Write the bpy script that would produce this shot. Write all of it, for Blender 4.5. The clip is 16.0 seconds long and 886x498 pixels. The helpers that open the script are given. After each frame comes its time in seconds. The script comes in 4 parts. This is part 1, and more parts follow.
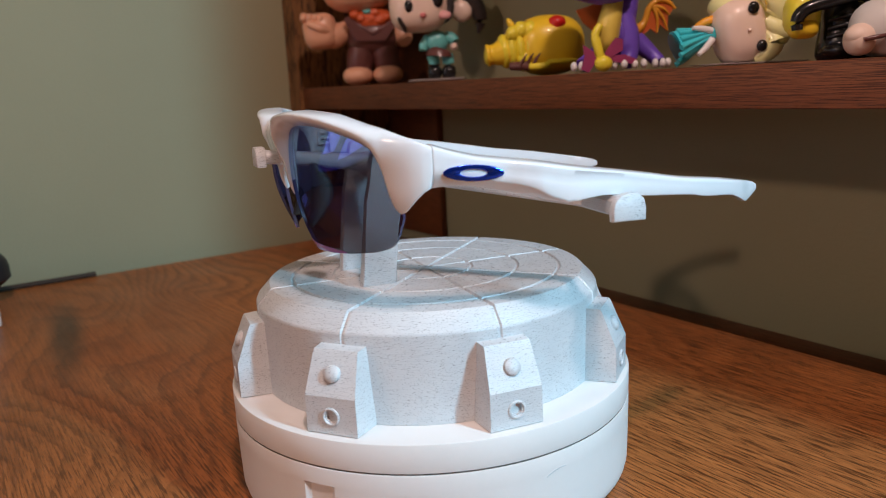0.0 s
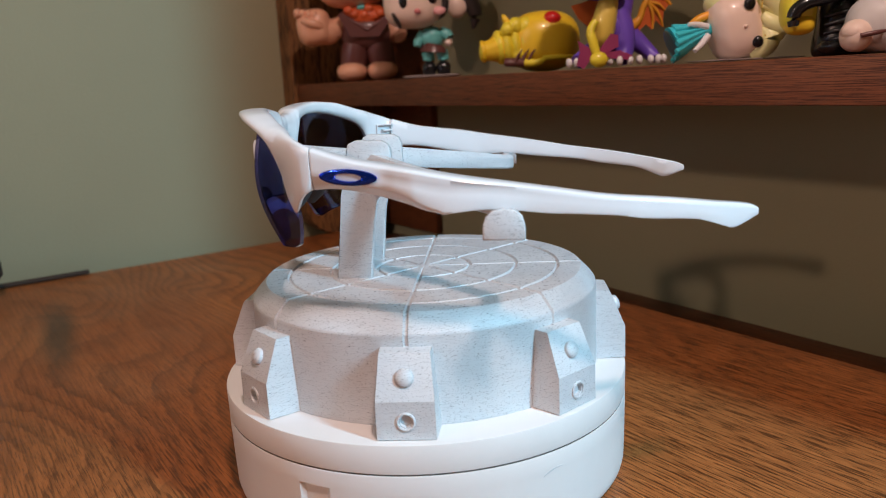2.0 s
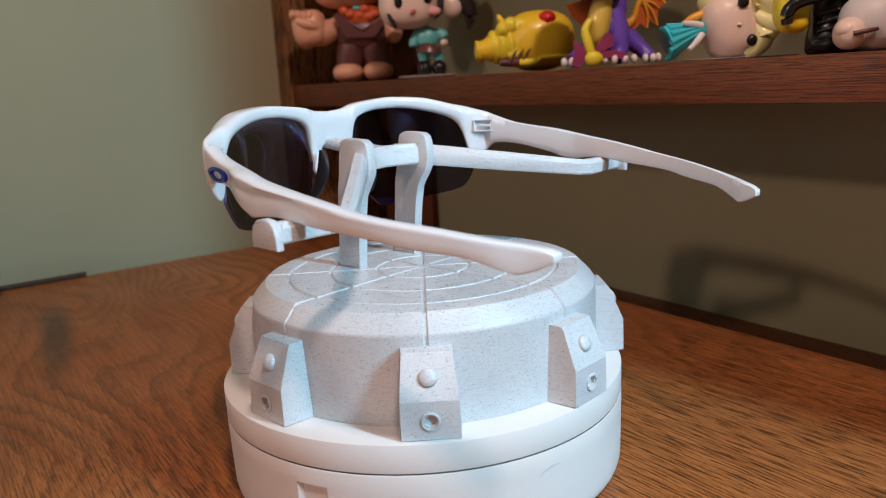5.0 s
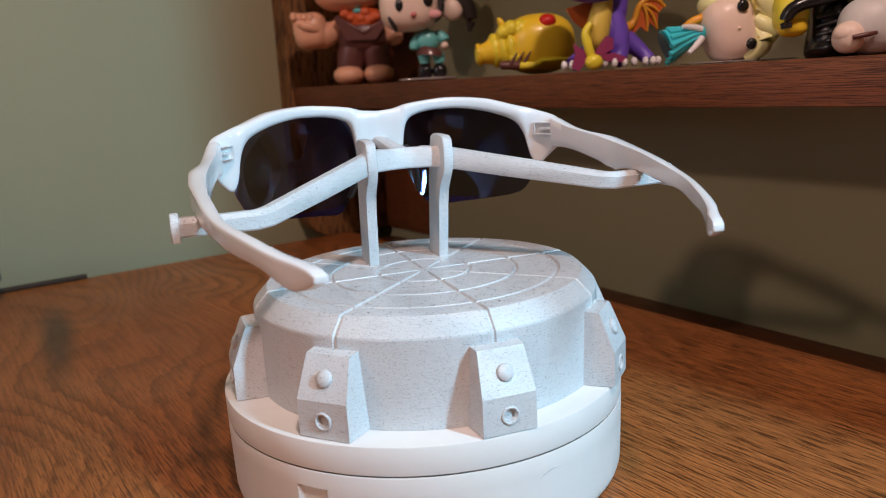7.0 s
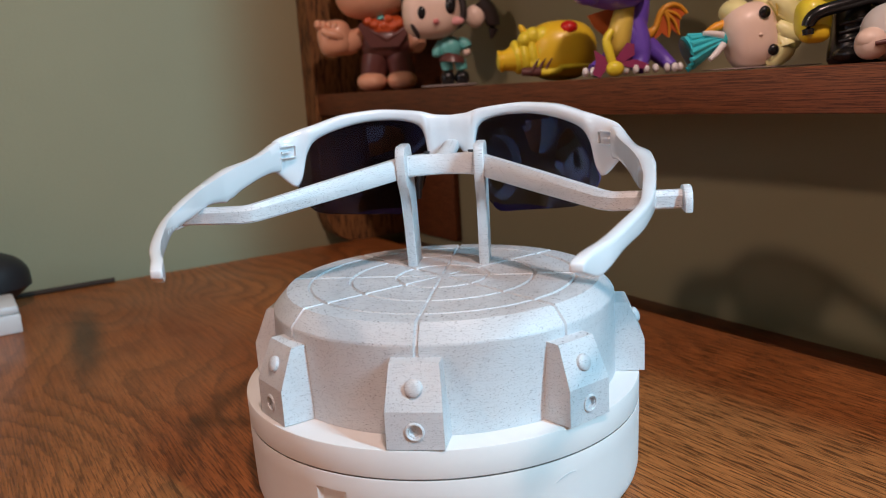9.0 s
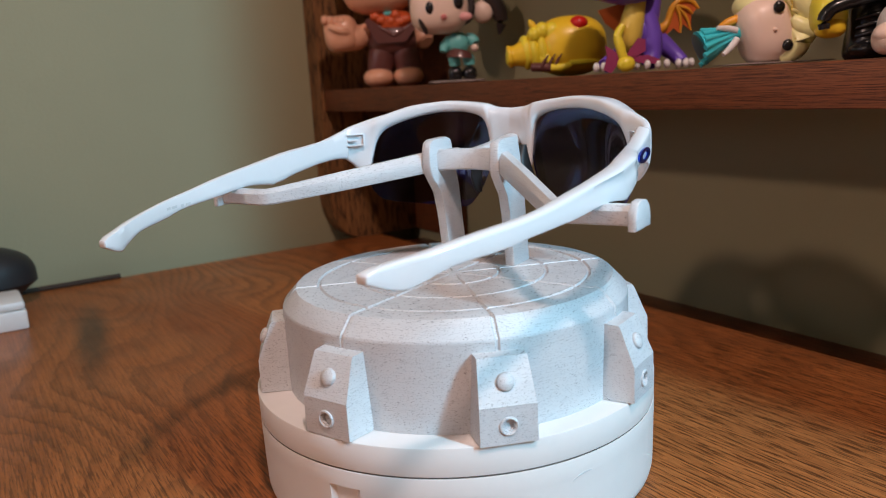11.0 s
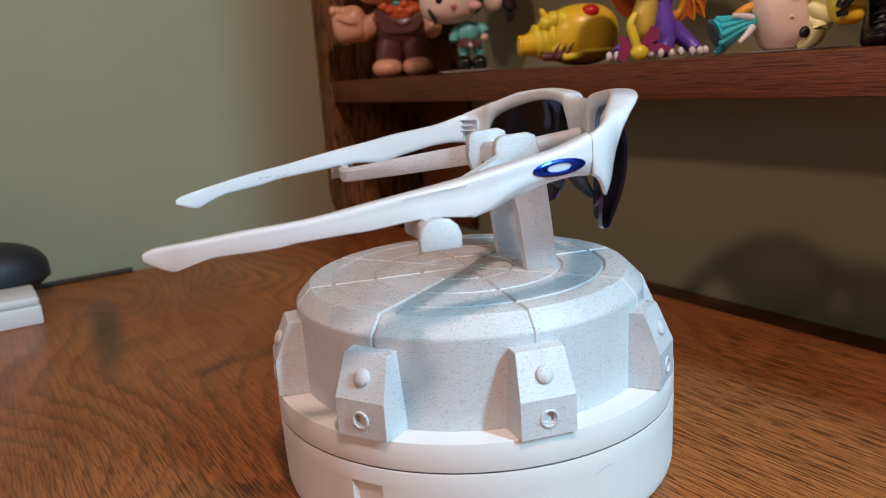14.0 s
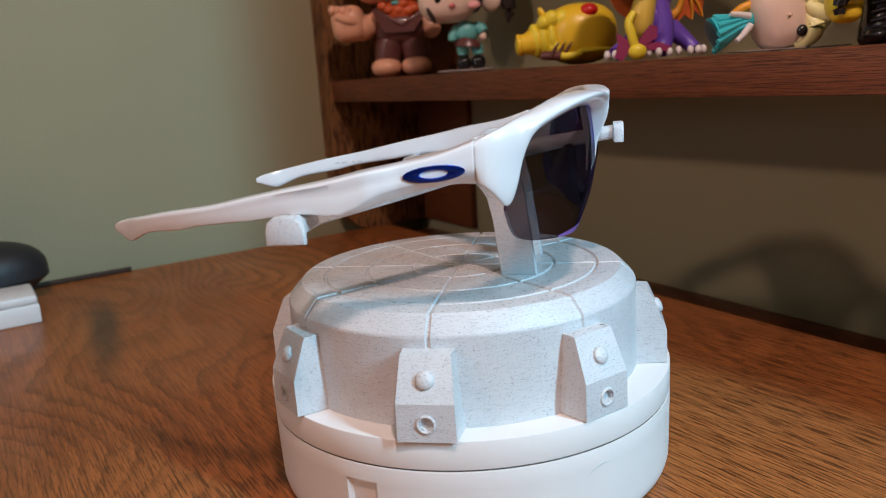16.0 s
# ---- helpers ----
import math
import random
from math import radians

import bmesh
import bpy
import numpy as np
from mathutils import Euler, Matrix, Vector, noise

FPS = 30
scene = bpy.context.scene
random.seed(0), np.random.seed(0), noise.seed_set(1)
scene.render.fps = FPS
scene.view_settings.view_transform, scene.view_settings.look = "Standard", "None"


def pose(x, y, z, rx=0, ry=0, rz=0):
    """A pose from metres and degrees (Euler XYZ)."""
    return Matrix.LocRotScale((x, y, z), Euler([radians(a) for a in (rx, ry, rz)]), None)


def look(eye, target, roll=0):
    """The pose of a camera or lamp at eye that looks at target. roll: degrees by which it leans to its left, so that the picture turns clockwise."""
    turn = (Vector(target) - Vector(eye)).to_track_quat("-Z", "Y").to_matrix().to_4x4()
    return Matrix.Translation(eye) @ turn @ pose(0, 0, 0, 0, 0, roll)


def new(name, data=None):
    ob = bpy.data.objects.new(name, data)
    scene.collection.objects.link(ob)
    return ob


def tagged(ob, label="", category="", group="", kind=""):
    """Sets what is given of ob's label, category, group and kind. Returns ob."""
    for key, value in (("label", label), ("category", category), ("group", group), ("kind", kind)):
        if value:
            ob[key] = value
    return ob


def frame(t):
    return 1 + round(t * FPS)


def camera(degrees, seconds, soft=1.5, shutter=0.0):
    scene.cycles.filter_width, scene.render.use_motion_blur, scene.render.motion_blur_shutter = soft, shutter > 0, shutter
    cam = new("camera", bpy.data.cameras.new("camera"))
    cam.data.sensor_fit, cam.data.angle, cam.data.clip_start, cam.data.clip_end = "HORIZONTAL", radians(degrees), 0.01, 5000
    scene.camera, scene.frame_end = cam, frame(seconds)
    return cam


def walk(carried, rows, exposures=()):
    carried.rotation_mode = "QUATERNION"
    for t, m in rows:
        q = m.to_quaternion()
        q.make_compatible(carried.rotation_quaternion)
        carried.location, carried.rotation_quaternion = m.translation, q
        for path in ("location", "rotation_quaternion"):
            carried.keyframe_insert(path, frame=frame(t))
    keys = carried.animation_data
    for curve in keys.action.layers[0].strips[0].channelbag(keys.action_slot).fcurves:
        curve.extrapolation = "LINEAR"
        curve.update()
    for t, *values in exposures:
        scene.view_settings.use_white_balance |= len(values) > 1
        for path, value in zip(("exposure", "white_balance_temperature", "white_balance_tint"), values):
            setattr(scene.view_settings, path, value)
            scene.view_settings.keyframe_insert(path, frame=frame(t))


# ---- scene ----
cam = camera(59.78, 16.0, 1.0)
walk(cam, [
    (0.0, look((0.2346, -0.1488, 0.1388), (-0.0093, 0.0142, 0.0758), -2.823)),
    (0.5, look((0.2325, -0.1480, 0.1385), (-0.0104, 0.0161, 0.0747), -2.766)),
    (1.0, look((0.2321, -0.1477, 0.1387), (-0.0105, 0.0168, 0.0745), -2.793)),
    (1.5, look((0.2329, -0.1481, 0.1391), (-0.0097, 0.0162, 0.0746), -2.892)),
    (2.0, look((0.2328, -0.1478, 0.1393), (-0.0097, 0.0166, 0.0746), -2.887)),
    (2.5, look((0.2342, -0.1483, 0.1400), (-0.0083, 0.0157, 0.0748), -3.143)),
    (3.0, look((0.2331, -0.1479, 0.1389), (-0.0091, 0.0169, 0.0740), -3.011)),
    (3.5, look((0.2336, -0.1479, 0.1394), (-0.0083, 0.0169, 0.0739), -3.100)),
    (4.0, look((0.2335, -0.1475, 0.1390), (-0.0084, 0.0174, 0.0737), -3.191)),
    (6.5, look((0.2344, -0.1481, 0.1400), (-0.0076, 0.0172, 0.0759), -3.187)),
    (7.0, look((0.2345, -0.1481, 0.1400), (-0.0077, 0.0170, 0.0759), -3.192)),
    (7.5, look((0.2345, -0.1484, 0.1399), (-0.0084, 0.0157, 0.0763), -3.264)),
    (8.0, look((0.2359, -0.1487, 0.1405), (-0.0089, 0.0129, 0.0778), -3.285)),
    (8.5, look((0.2372, -0.1483, 0.1405), (-0.0092, 0.0113, 0.0786), -3.263)),
    (9.0, look((0.2378, -0.1481, 0.1407), (-0.0099, 0.0096, 0.0791), -3.348)),
    (11.5, look((0.2327, -0.1517, 0.1397), (-0.0154, 0.0049, 0.0767), -3.240)),
    (12.0, look((0.2325, -0.1531, 0.1408), (-0.0159, 0.0026, 0.0769), -3.350)),
    (12.5, look((0.2293, -0.1530, 0.1403), (-0.0188, 0.0029, 0.0756), -3.328)),
    (13.0, look((0.2282, -0.1528, 0.1401), (-0.0196, 0.0030, 0.0744), -3.453)),
    (13.5, look((0.2281, -0.1527, 0.1405), (-0.0196, 0.0028, 0.0738), -3.562)),
    (14.0, look((0.2300, -0.1527, 0.1419), (-0.0186, 0.0015, 0.0750), -3.911)),
    (14.5, look((0.2310, -0.1527, 0.1412), (-0.0181, 0.0006, 0.0749), -3.910)),
    (15.0, look((0.2317, -0.1523, 0.1414), (-0.0178, 0.0004, 0.0750), -4.052)),
    (15.5, look((0.2310, -0.1518, 0.1408), (-0.0180, 0.0018, 0.0744), -3.890)),
    (16.0, look((0.2309, -0.1512, 0.1406), (-0.0179, 0.0027, 0.0741), -3.871)),
])
cam.data.dof.use_dof, cam.data.dof.focus_distance, cam.data.dof.aperture_fstop = True, 0.264, 18.0

# the turning drum: angle at the start and degrees per second, and how far the stand sits off the axis
TURN0, SPEED = -102.44, 13.164
OFF = Vector((-0.00078, -0.00221, 0))

# ---------------------------------------------------------------- light
world = bpy.data.worlds.new("world")
world.use_nodes = True
scene.world = world
world.node_tree.nodes["Background"].inputs[0].default_value = (0.9, 0.95, 1.0, 1)
world.node_tree.nodes["Background"].inputs[1].default_value = 0.02


def area(name, at, to, size, watts, colour, tall=0.0):
    d = bpy.data.lights.new(name, "AREA")
    d.shape, d.size, d.energy, d.color = "RECTANGLE" if tall else "DISK", size, watts, colour
    if tall:
        d.size_y = tall
    ob = new(name, d)
    ob.matrix_basis = look(at, to)
    return ob


area("ceiling_lamp_warm", (0.53, -0.165, 0.925), (0, 0, 0.05), 0.085, 5.6, (1.0, 0.72, 0.64))
area("wall_lamp_warm", (0.20, -2.05, 1.20), (0, 0, 0.05), 0.14, 9.8, (1.0, 0.70, 0.57))
area("desk_lamp_cool", (0.72, 0.181, 0.50), (0, 0, 0.05), 0.034, 8.0, (0.38, 0.75, 1.0), 0.30)
scene.view_settings.exposure = 0.0


# ---------------------------------------------------------------- materials
class Nodes:
    def __init__(self, name):
        self.m = bpy.data.materials.new(name)
        self.m.use_nodes = True
        self.t = self.m.node_tree
        self.b = self.t.nodes["Principled BSDF"]

    def add(self, kind, **values):
        n = self.t.nodes.new(kind)
        for k, v in values.items():
            if k in n.inputs:
                n.inputs[k].default_value = v
        return n

    def link(self, a, b):
        self.t.links.new(a, b)

    def coords(self, scale=(1, 1, 1), rot=(0, 0, 0)):
        c = self.add("ShaderNodeTexCoord")
        m = self.add("ShaderNodeMapping")
        m.inputs["Scale"].default_value = scale
        m.inputs["Rotation"].default_value = rot
        self.link(c.outputs["Object"], m.inputs["Vector"])
        return m.outputs[0]

    def noise(self, vec, scale, detail=4, rough=0.55, distort=0.0):
        n = self.add("ShaderNodeTexNoise", Scale=scale, Detail=detail, Roughness=rough, Distortion=distort)
        self.link(vec, n.inputs["Vector"])
        return n.outputs["Fac"]

    def ramp(self, fac, stops):
        r = self.add("ShaderNodeValToRGB")
        el = r.color_ramp.elements
        while len(el) < len(stops):
            el.new(0.5)
        for e, (p, c) in zip(el, stops):
            e.position, e.color = p, (*c, 1) if len(c) == 3 else c
        self.link(fac, r.inputs[0])
        return r.outputs[0]

    def mix(self, fac, a, b, blend="MIX"):
        n = self.add("ShaderNodeMix")
        n.data_type, n.blend_type = "RGBA", blend
        for i, v in ((0, fac), (6, a), (7, b)):
            if hasattr(v, "is_linked"):
                self.link(v, n.inputs[i])
            else:
                n.inputs[i].default_value = v if i == 0 else (*v, 1)
        return n.outputs[2]

    def bump(self, height, strength, distance):
        n = self.add("ShaderNodeBump", Strength=strength, Distance=distance)
        self.link(height, n.inputs["Height"])
        self.link(n.outputs[0], self.b.inputs["Normal"])
        return n

    def set(self, **values):
        for k, v in values.items():
            k = k.replace("_", " ")
            self.b.inputs[k].default_value = (*v, 1) if isinstance(v, tuple) else v
        return self


def plastic(name, colour, rough=0.35, vary=0.06, coat=0.0):
    n = Nodes(name)
    v = n.coords()
    a = n.noise(v, 60, 5)
    c2 = tuple(x * (1 - vary * 2) for x in colour)
    n.link(n.ramp(a, [(0.3, c2), (0.7, colour)]), n.b.inputs["Base Color"])
    n.bump(n.noise(v, 900, 3), 0.05, 0.0004)
    n.set(Roughness=rough, Coat_Weight=coat, Coat_Roughness=0.08)
    return n.m


def printed_filament():
    """Marble filament: pale grey with dark flecks smeared along the printed layers."""
    n = Nodes("printed_marble_filament")
    v = n.coords()
    big = n.noise(v, 45, 4, 0.6)
    base = n.ramp(big, [(0.25, (0.585, 0.60, 0.62)), (0.75, (0.68, 0.695, 0.71))])
    lv = n.coords((0.72, 0.72, 5.6))
    f1 = n.noise(lv, 1750, 2, 0.5)
    k1 = n.ramp(f1, [(0.648, (0, 0, 0)), (0.68, (1, 1, 1))])
    f2 = n.noise(lv, 1050, 2, 0.4)
    k2 = n.ramp(f2, [(0.695, (0, 0, 0)), (0.72, (0.9, 0.9, 0.9))])
    f3 = n.noise(n.coords((1, 1, 20)), 210, 5, 0.7)
    k3 = n.ramp(f3, [(0.52, (0, 0, 0)), (0.68, (0.55, 0.55, 0.55))])
    c = n.mix(k3, base, (0.40, 0.415, 0.43))
    c = n.mix(k1, c, (0.07, 0.07, 0.08))
    c = n.mix(k2, c, (0.06, 0.06, 0.07))
    n.link(c, n.b.inputs["Base Color"])
    w = n.add("ShaderNodeTexWave", Scale=1500.0, Distortion=0.6)
    w.wave_type, w.bands_direction = "BANDS", "Z"
    n.link(n.coords(), w.inputs["Vector"])
    b2 = n.add("ShaderNodeBump", Strength=0.16, Distance=0.0003)
    n.link(f1, b2.inputs["Height"])
    b1 = n.add("ShaderNodeBump", Strength=0.2, Distance=0.0003)
    n.link(w.outputs["Fac"], b1.inputs["Height"])
    n.link(b2.outputs[0], b1.inputs["Normal"])
    n.link(b1.outputs[0], n.b.inputs["Normal"])
    tg = n.add("ShaderNodeTangent")
    tg.direction_type, tg.axis = "RADIAL", "Z"
    n.link(tg.outputs[0], n.b.inputs["Tangent"])
    n.set(Roughness=0.30, Specular_IOR_Level=0.7, Anisotropic=0.85, Anisotropic_Rotation=0.0)
    return n.m


def wood(name, dark, mid, light, rings=1.0, rough=0.33, fine=1.0, seed=0.0, dark_reflection=False, rot=(0, 0, 0), figure=0.75):
    """Stained oak: long pores along x, cathedral figure and broad tone changes."""
    n = Nodes(name)
    v0 = n.add("ShaderNodeTexCoord").outputs["Object"]
    mp = n.add("ShaderNodeMapping")
    mp.inputs["Location"].default_value = (seed, seed * 1.7, seed * 0.3)
    mp.inputs["Rotation"].default_value = rot
    n.link(v0, mp.inputs["Vector"])
    v0 = mp.outputs[0]

    def scaled(s):
        m = n.add("ShaderNodeMapping")
        m.inputs["Scale"].default_value = s
        n.link(v0, m.inputs["Vector"])
        return m.outputs[0]
    # figure: growth rings cut at a slant, nested arcs that fade away on one side of each dark line
    warp = n.noise(scaled((3.6, 8.5, 6.0)), 1.0, 1.2, 0.4, 0.3)
    jag = n.noise(scaled((70, 160, 160)), 1.0, 2, 0.5)
    axes = n.add("ShaderNodeSeparateXYZ")
    n.link(v0, axes.inputs[0])

    def times_plus(a, k, c):
        q = n.add("ShaderNodeMath")
        q.operation = "MULTIPLY_ADD"
        n.link(a, q.inputs[0])
        q.inputs[1].default_value = k
        if hasattr(c, "is_linked"):
            n.link(c, q.inputs[2])
        else:
            q.inputs[2].default_value = c
        return q.outputs[0]
    field = times_plus(axes.outputs[1], 52.0 * rings, times_plus(warp, 26.0 * rings, times_plus(jag, 0.7, 0.0)))
    fr = n.add("ShaderNodeMath")
    fr.operation = "FRACT"
    n.link(field, fr.inputs[0])
    fig = n.ramp(fr.outputs[0], [(0.0, (0.1, 0.1, 0.1)), (0.10, (1, 1, 1)), (0.28, (0.6, 0.6, 0.6)), (0.62, (0, 0, 0))])
    patch = n.ramp(n.noise(scaled((3, 5, 5)), 1.0, 3, 0.5), [(0.36, (0.30, 0.30, 0.30)), (0.60, (1, 1, 1))])
    broad = n.noise(scaled((3.0, 10.0, 6.0)), 1.6, 4, 0.55)
    pores = n.noise(scaled((60, 1150 * fine, 1150 * fine)), 1.0, 3, 0.6, 0.1)
    long_ = n.noise(scaled((16, 560 * fine, 560 * fine)), 1.0, 5, 0.62, 0.2)
    speck = n.noise(scaled((260, 900, 900)), 1.0, 3, 0.6)
    c = n.ramp(broad, [(0.3, mid), (0.72, light)])
    c = n.mix(n.ramp(long_, [(0.38, (0.32, 0.32, 0.32)), (0.56, (0, 0, 0))]), c, dark)
    across = n.add("ShaderNodeMapRange")
    for key, value in (("From Min", -0.16), ("From Max", 0.10), ("To Min", 1.0), ("To Max", 0.3)):
        across.inputs[key].default_value = value
    n.link(axes.outputs[0], across.inputs["Value"])
    both = n.add("ShaderNodeMath")
    both.operation = "MULTIPLY"
    n.link(patch, both.inputs[0])
    n.link(across.outputs[0], both.inputs[1])
    patch = both.outputs[0]
    fm = n.add("ShaderNodeMath")
    fm.operation = "MULTIPLY"
    n.link(fig, fm.inputs[0])
    n.link(patch, fm.inputs[1])
    fm2 = n.add("ShaderNodeMath")
    fm2.operation = "MULTIPLY"
    n.link(fm.outputs[0], fm2.inputs[0])
    fm2.inputs[1].default_value = figure
    c = n.mix(fm2.outputs[0], c, dark)
    deep = n.add("ShaderNodeMapRange")
    for key, value in (("From Min", -0.22), ("From Max", 0.02), ("To Min", 0.14), ("To Max", 0.80)):
        deep.inputs[key].default_value = value
    n.link(axes.outputs[0], deep.inputs["Value"])
    pmul = n.add("ShaderNodeMath")
    pmul.operation = "MULTIPLY"
    n.link(n.ramp(pores, [(0.41, (1, 1, 1)), (0.51, (0, 0, 0))]), pmul.inputs[0])
    n.link(deep.outputs[0], pmul.inputs[1])
    pm = pmul.outputs[0]
    c = n.mix(pm, c, tuple(x * 0.5 for x in dark))
    c = n.mix(n.ramp(speck, [(0.35, (0.16, 0.16, 0.16)), (0.6, (0, 0, 0))]), c, dark)
    # long dark reflection on the tabletop, painted into the wood colour
    if dark_reflection:
        m = n.add("ShaderNodeMapping")
        m.vector_type = "TEXTURE"
        m.inputs["Location"].default_value = (-0.272, -0.091, 0)
        m.inputs["Rotation"].default_value = (0, 0, radians(-8))
        m.inputs["Scale"].default_value = (0.105, 0.014, 1)
        n.link(v0, m.inputs["Vector"])
        g = n.add("ShaderNodeTexGradient")
        g.gradient_type = "SPHERICAL"
        n.link(m.outputs[0], g.inputs[0])
        c = n.mix(n.ramp(g.outputs["Fac"], [(0.0, (0, 0, 0)), (0.7, (0.75, 0.75, 0.75))]), c, (0.055, 0.042, 0.025))
    n.link(c, n.b.inputs["Base Color"])
    n.bump(pores, 0.10, 0.0005)
    smear = n.ramp(n.noise(scaled((9, 9, 9)), 1.0, 5, 0.6), [(0.3, (rough - 0.07,) * 3), (0.7, (rough + 0.12,) * 3)])
    n.link(smear, n.b.inputs["Roughness"])
    n.set(Specular_IOR_Level=0.32)
    return n.m


def painted_wall(name, colour):
    n = Nodes(name)
    v = n.coords()
    a = n.noise(v, 5, 5, 0.6)
    n.link(n.ramp(a, [(0.3, tuple(x * 0.93 for x in colour)), (0.7, colour)]), n.b.inputs["Base Color"])
    n.bump(n.noise(v, 420, 5, 0.6), 0.25, 0.0008)
    n.set(Roughness=0.75)
    return n.m


def lens_material(name, tint, gloss, gloss_colour, rough, rim=0.22):
    """A thin tinted sheet: light passes, and part of it is mirrored."""
    n = Nodes(name)
    out = n.t.nodes["Material Output"]
    tr = n.add("ShaderNodeBsdfTransparent")
    gl = n.add("ShaderNodeBsdfGlossy", Roughness=rough)
    n.link(n.ramp(n.noise(n.coords(), 18, 2), [(0.3, tint), (0.7, tuple(x * 0.92 for x in tint))]), tr.inputs[0])
    gl.inputs[0].default_value = (*gloss_colour, 1)
    mx = n.add("ShaderNodeMixShader")
    lw = n.add("ShaderNodeLayerWeight", Blend=0.35)
    r = n.ramp(lw.outputs["Facing"], [(0.0, (gloss,) * 3), (1.0, (min(1, gloss + rim),) * 3)])
    n.link(r, mx.inputs[0])
    n.link(tr.outputs[0], mx.inputs[1])
    n.link(gl.outputs[0], mx.inputs[2])
    n.link(mx.outputs[0], out.inputs[0])
    return n.m


def simple_metal(name, colour, rough):
    n = Nodes(name)
    n.link(n.ramp(n.noise(n.coords(), 300, 3), [(0.3, tuple(x * 0.8 for x in colour)), (0.7, colour)]), n.b.inputs["Base Color"])
    n.set(Metallic=0.9, Roughness=rough)
    return n.m


M_PRINT = printed_filament()
M_BASE = plastic("white_turntable_plastic", (0.775, 0.75, 0.73), 0.42, 0.02)
M_GROOVE = plastic("dark_seam", (0.16, 0.14, 0.125), 0.6)
M_FRAME = plastic("polished_white_frame", (0.77, 0.77, 0.785), 0.22, 0.01, 0.5)
M_RUBBER = plastic("black_rubber", (0.018, 0.018, 0.02), 0.5)
M_CABLE = plastic("dull_brown_cable", (0.045, 0.028, 0.018), 0.8)
M_MIRROR = lens_material("blue_violet_mirror_coating", (0.56, 0.54, 0.54), 0.135, (0.17, 0.19, 0.95), 0.012, 0.16)
M_LENS = lens_material("dark_smoke_lens", (0.38, 0.38, 0.40), 0.025, (0.75, 0.82, 1.0), 0.012, 0.10)
M_LENSEDGE = plastic("lens_edge", (0.06, 0.045, 0.11), 0.12, 0.02, 0.5)
M_GLINT = plastic("violet_glint", (0.30, 0.16, 0.52), 0.2, 0.05, 0.4)
M_EMBLEM = simple_metal("blue_anodised_metal", (0.02, 0.07, 0.62), 0.13)
def glowing(name, colour, strength):
    n = Nodes(name)
    v = n.coords()
    n.link(n.ramp(n.noise(v, 30, 3), [(0.35, tuple(x * 0.7 for x in colour)), (0.65, colour)]), n.b.inputs["Emission Color"])
    n.set(Base_Color=(0.02, 0.02, 0.02), Roughness=0.3, Emission_Strength=strength)
    return n.m


M_SCREEN = glowing("blue_screen", (0.10, 0.14, 0.55), 0.5)
M_PAGE = glowing("pale_page", (0.75, 0.82, 1.0), 2.0)
M_INK = plastic("grey_ink", (0.60, 0.61, 0.62), 0.5)
M_TABLE = wood("stained_oak_table", (0.085, 0.026, 0.008), (0.37, 0.113, 0.029), (0.60, 0.212, 0.060), 1.0, 0.42, dark_reflection=True, figure=0.58)
M_SHELF = wood("dark_walnut_shelf", (0.036, 0.010, 0.005), (0.155, 0.048, 0.019), (0.27, 0.088, 0.033), 0.4, 0.42, 4.2, 3.1, figure=0.0)
M_UPRIGHT = wood("brown_oak_panel", (0.045, 0.018, 0.007), (0.19, 0.085, 0.03), (0.31, 0.145, 0.05), 0.6, 0.62, 0.28, 5.7, rot=(0, radians(90), 0), figure=0.35)
M_WALL = painted_wall("olive_wall_paint", (0.315, 0.290, 0.174))
M_ROOM = painted_wall("room_paint", (0.60, 0.58, 0.50))
M_CARPET = painted_wall("beige_carpet", (0.25, 0.21, 0.16))


# ---------------------------------------------------------------- mesh helpers
def thing(name, label, category, group="", kind=""):
    return tagged(new(name), label, category, group, kind)


def finish(bm, name, mats, smooth=30):
    bmesh.ops.recalc_face_normals(bm, faces=bm.faces)
    me = bpy.data.meshes.new(name)
    bm.to_mesh(me)
    bm.free()
    for m in mats if isinstance(mats, (list, tuple)) else [mats]:
        me.materials.append(m)
    if smooth:
        me.shade_smooth()
        me.set_sharp_from_angle(angle=radians(smooth))
    return me


def part(name, bm, material, parent, label="", smooth=30):
    ob = new(name, finish(bm, name, material, smooth))
    ob.parent = parent
    return tagged(ob, label)


def shape(name, bm, material, label, category, group="", kind="", smooth=30):
    return tagged(new(name, finish(bm, name, material, smooth)), label, category, group, kind)


def add_box(bm, lo, hi, bevel=0.0, mat=0):
    r = bmesh.ops.create_cube(bm, size=1)
    for v in r["verts"]:
        v.co = Vector([lo[i] + (v.co[i] + 0.5) * (hi[i] - lo[i]) for i in range(3)])
    faces = {f for v in r["verts"] for f in v.link_faces}
    for f in faces:
        f.material_index = mat
    if bevel:
        bmesh.ops.bevel(bm, geom=list({e for f in faces for e in f.edges}), offset=bevel, segments=2, affect="EDGES", profile=0.5)


def loft(bm, rings, mat=0, caps=True):
    """Skin a list of closed rings with equal counts."""
    rows = [[bm.verts.new(p) for p in ring] for ring in rings]
    n = len(rows[0])
    for a, b in zip(rows, rows[1:]):
        for i in range(n):
            bm.faces.new((a[i], a[(i + 1) % n], b[(i + 1) % n], b[i])).material_index = mat
    if caps:
        bm.faces.new(rows[0]).material_index = mat
        bm.faces.new(list(reversed(rows[-1]))).material_index = mat
    return rows


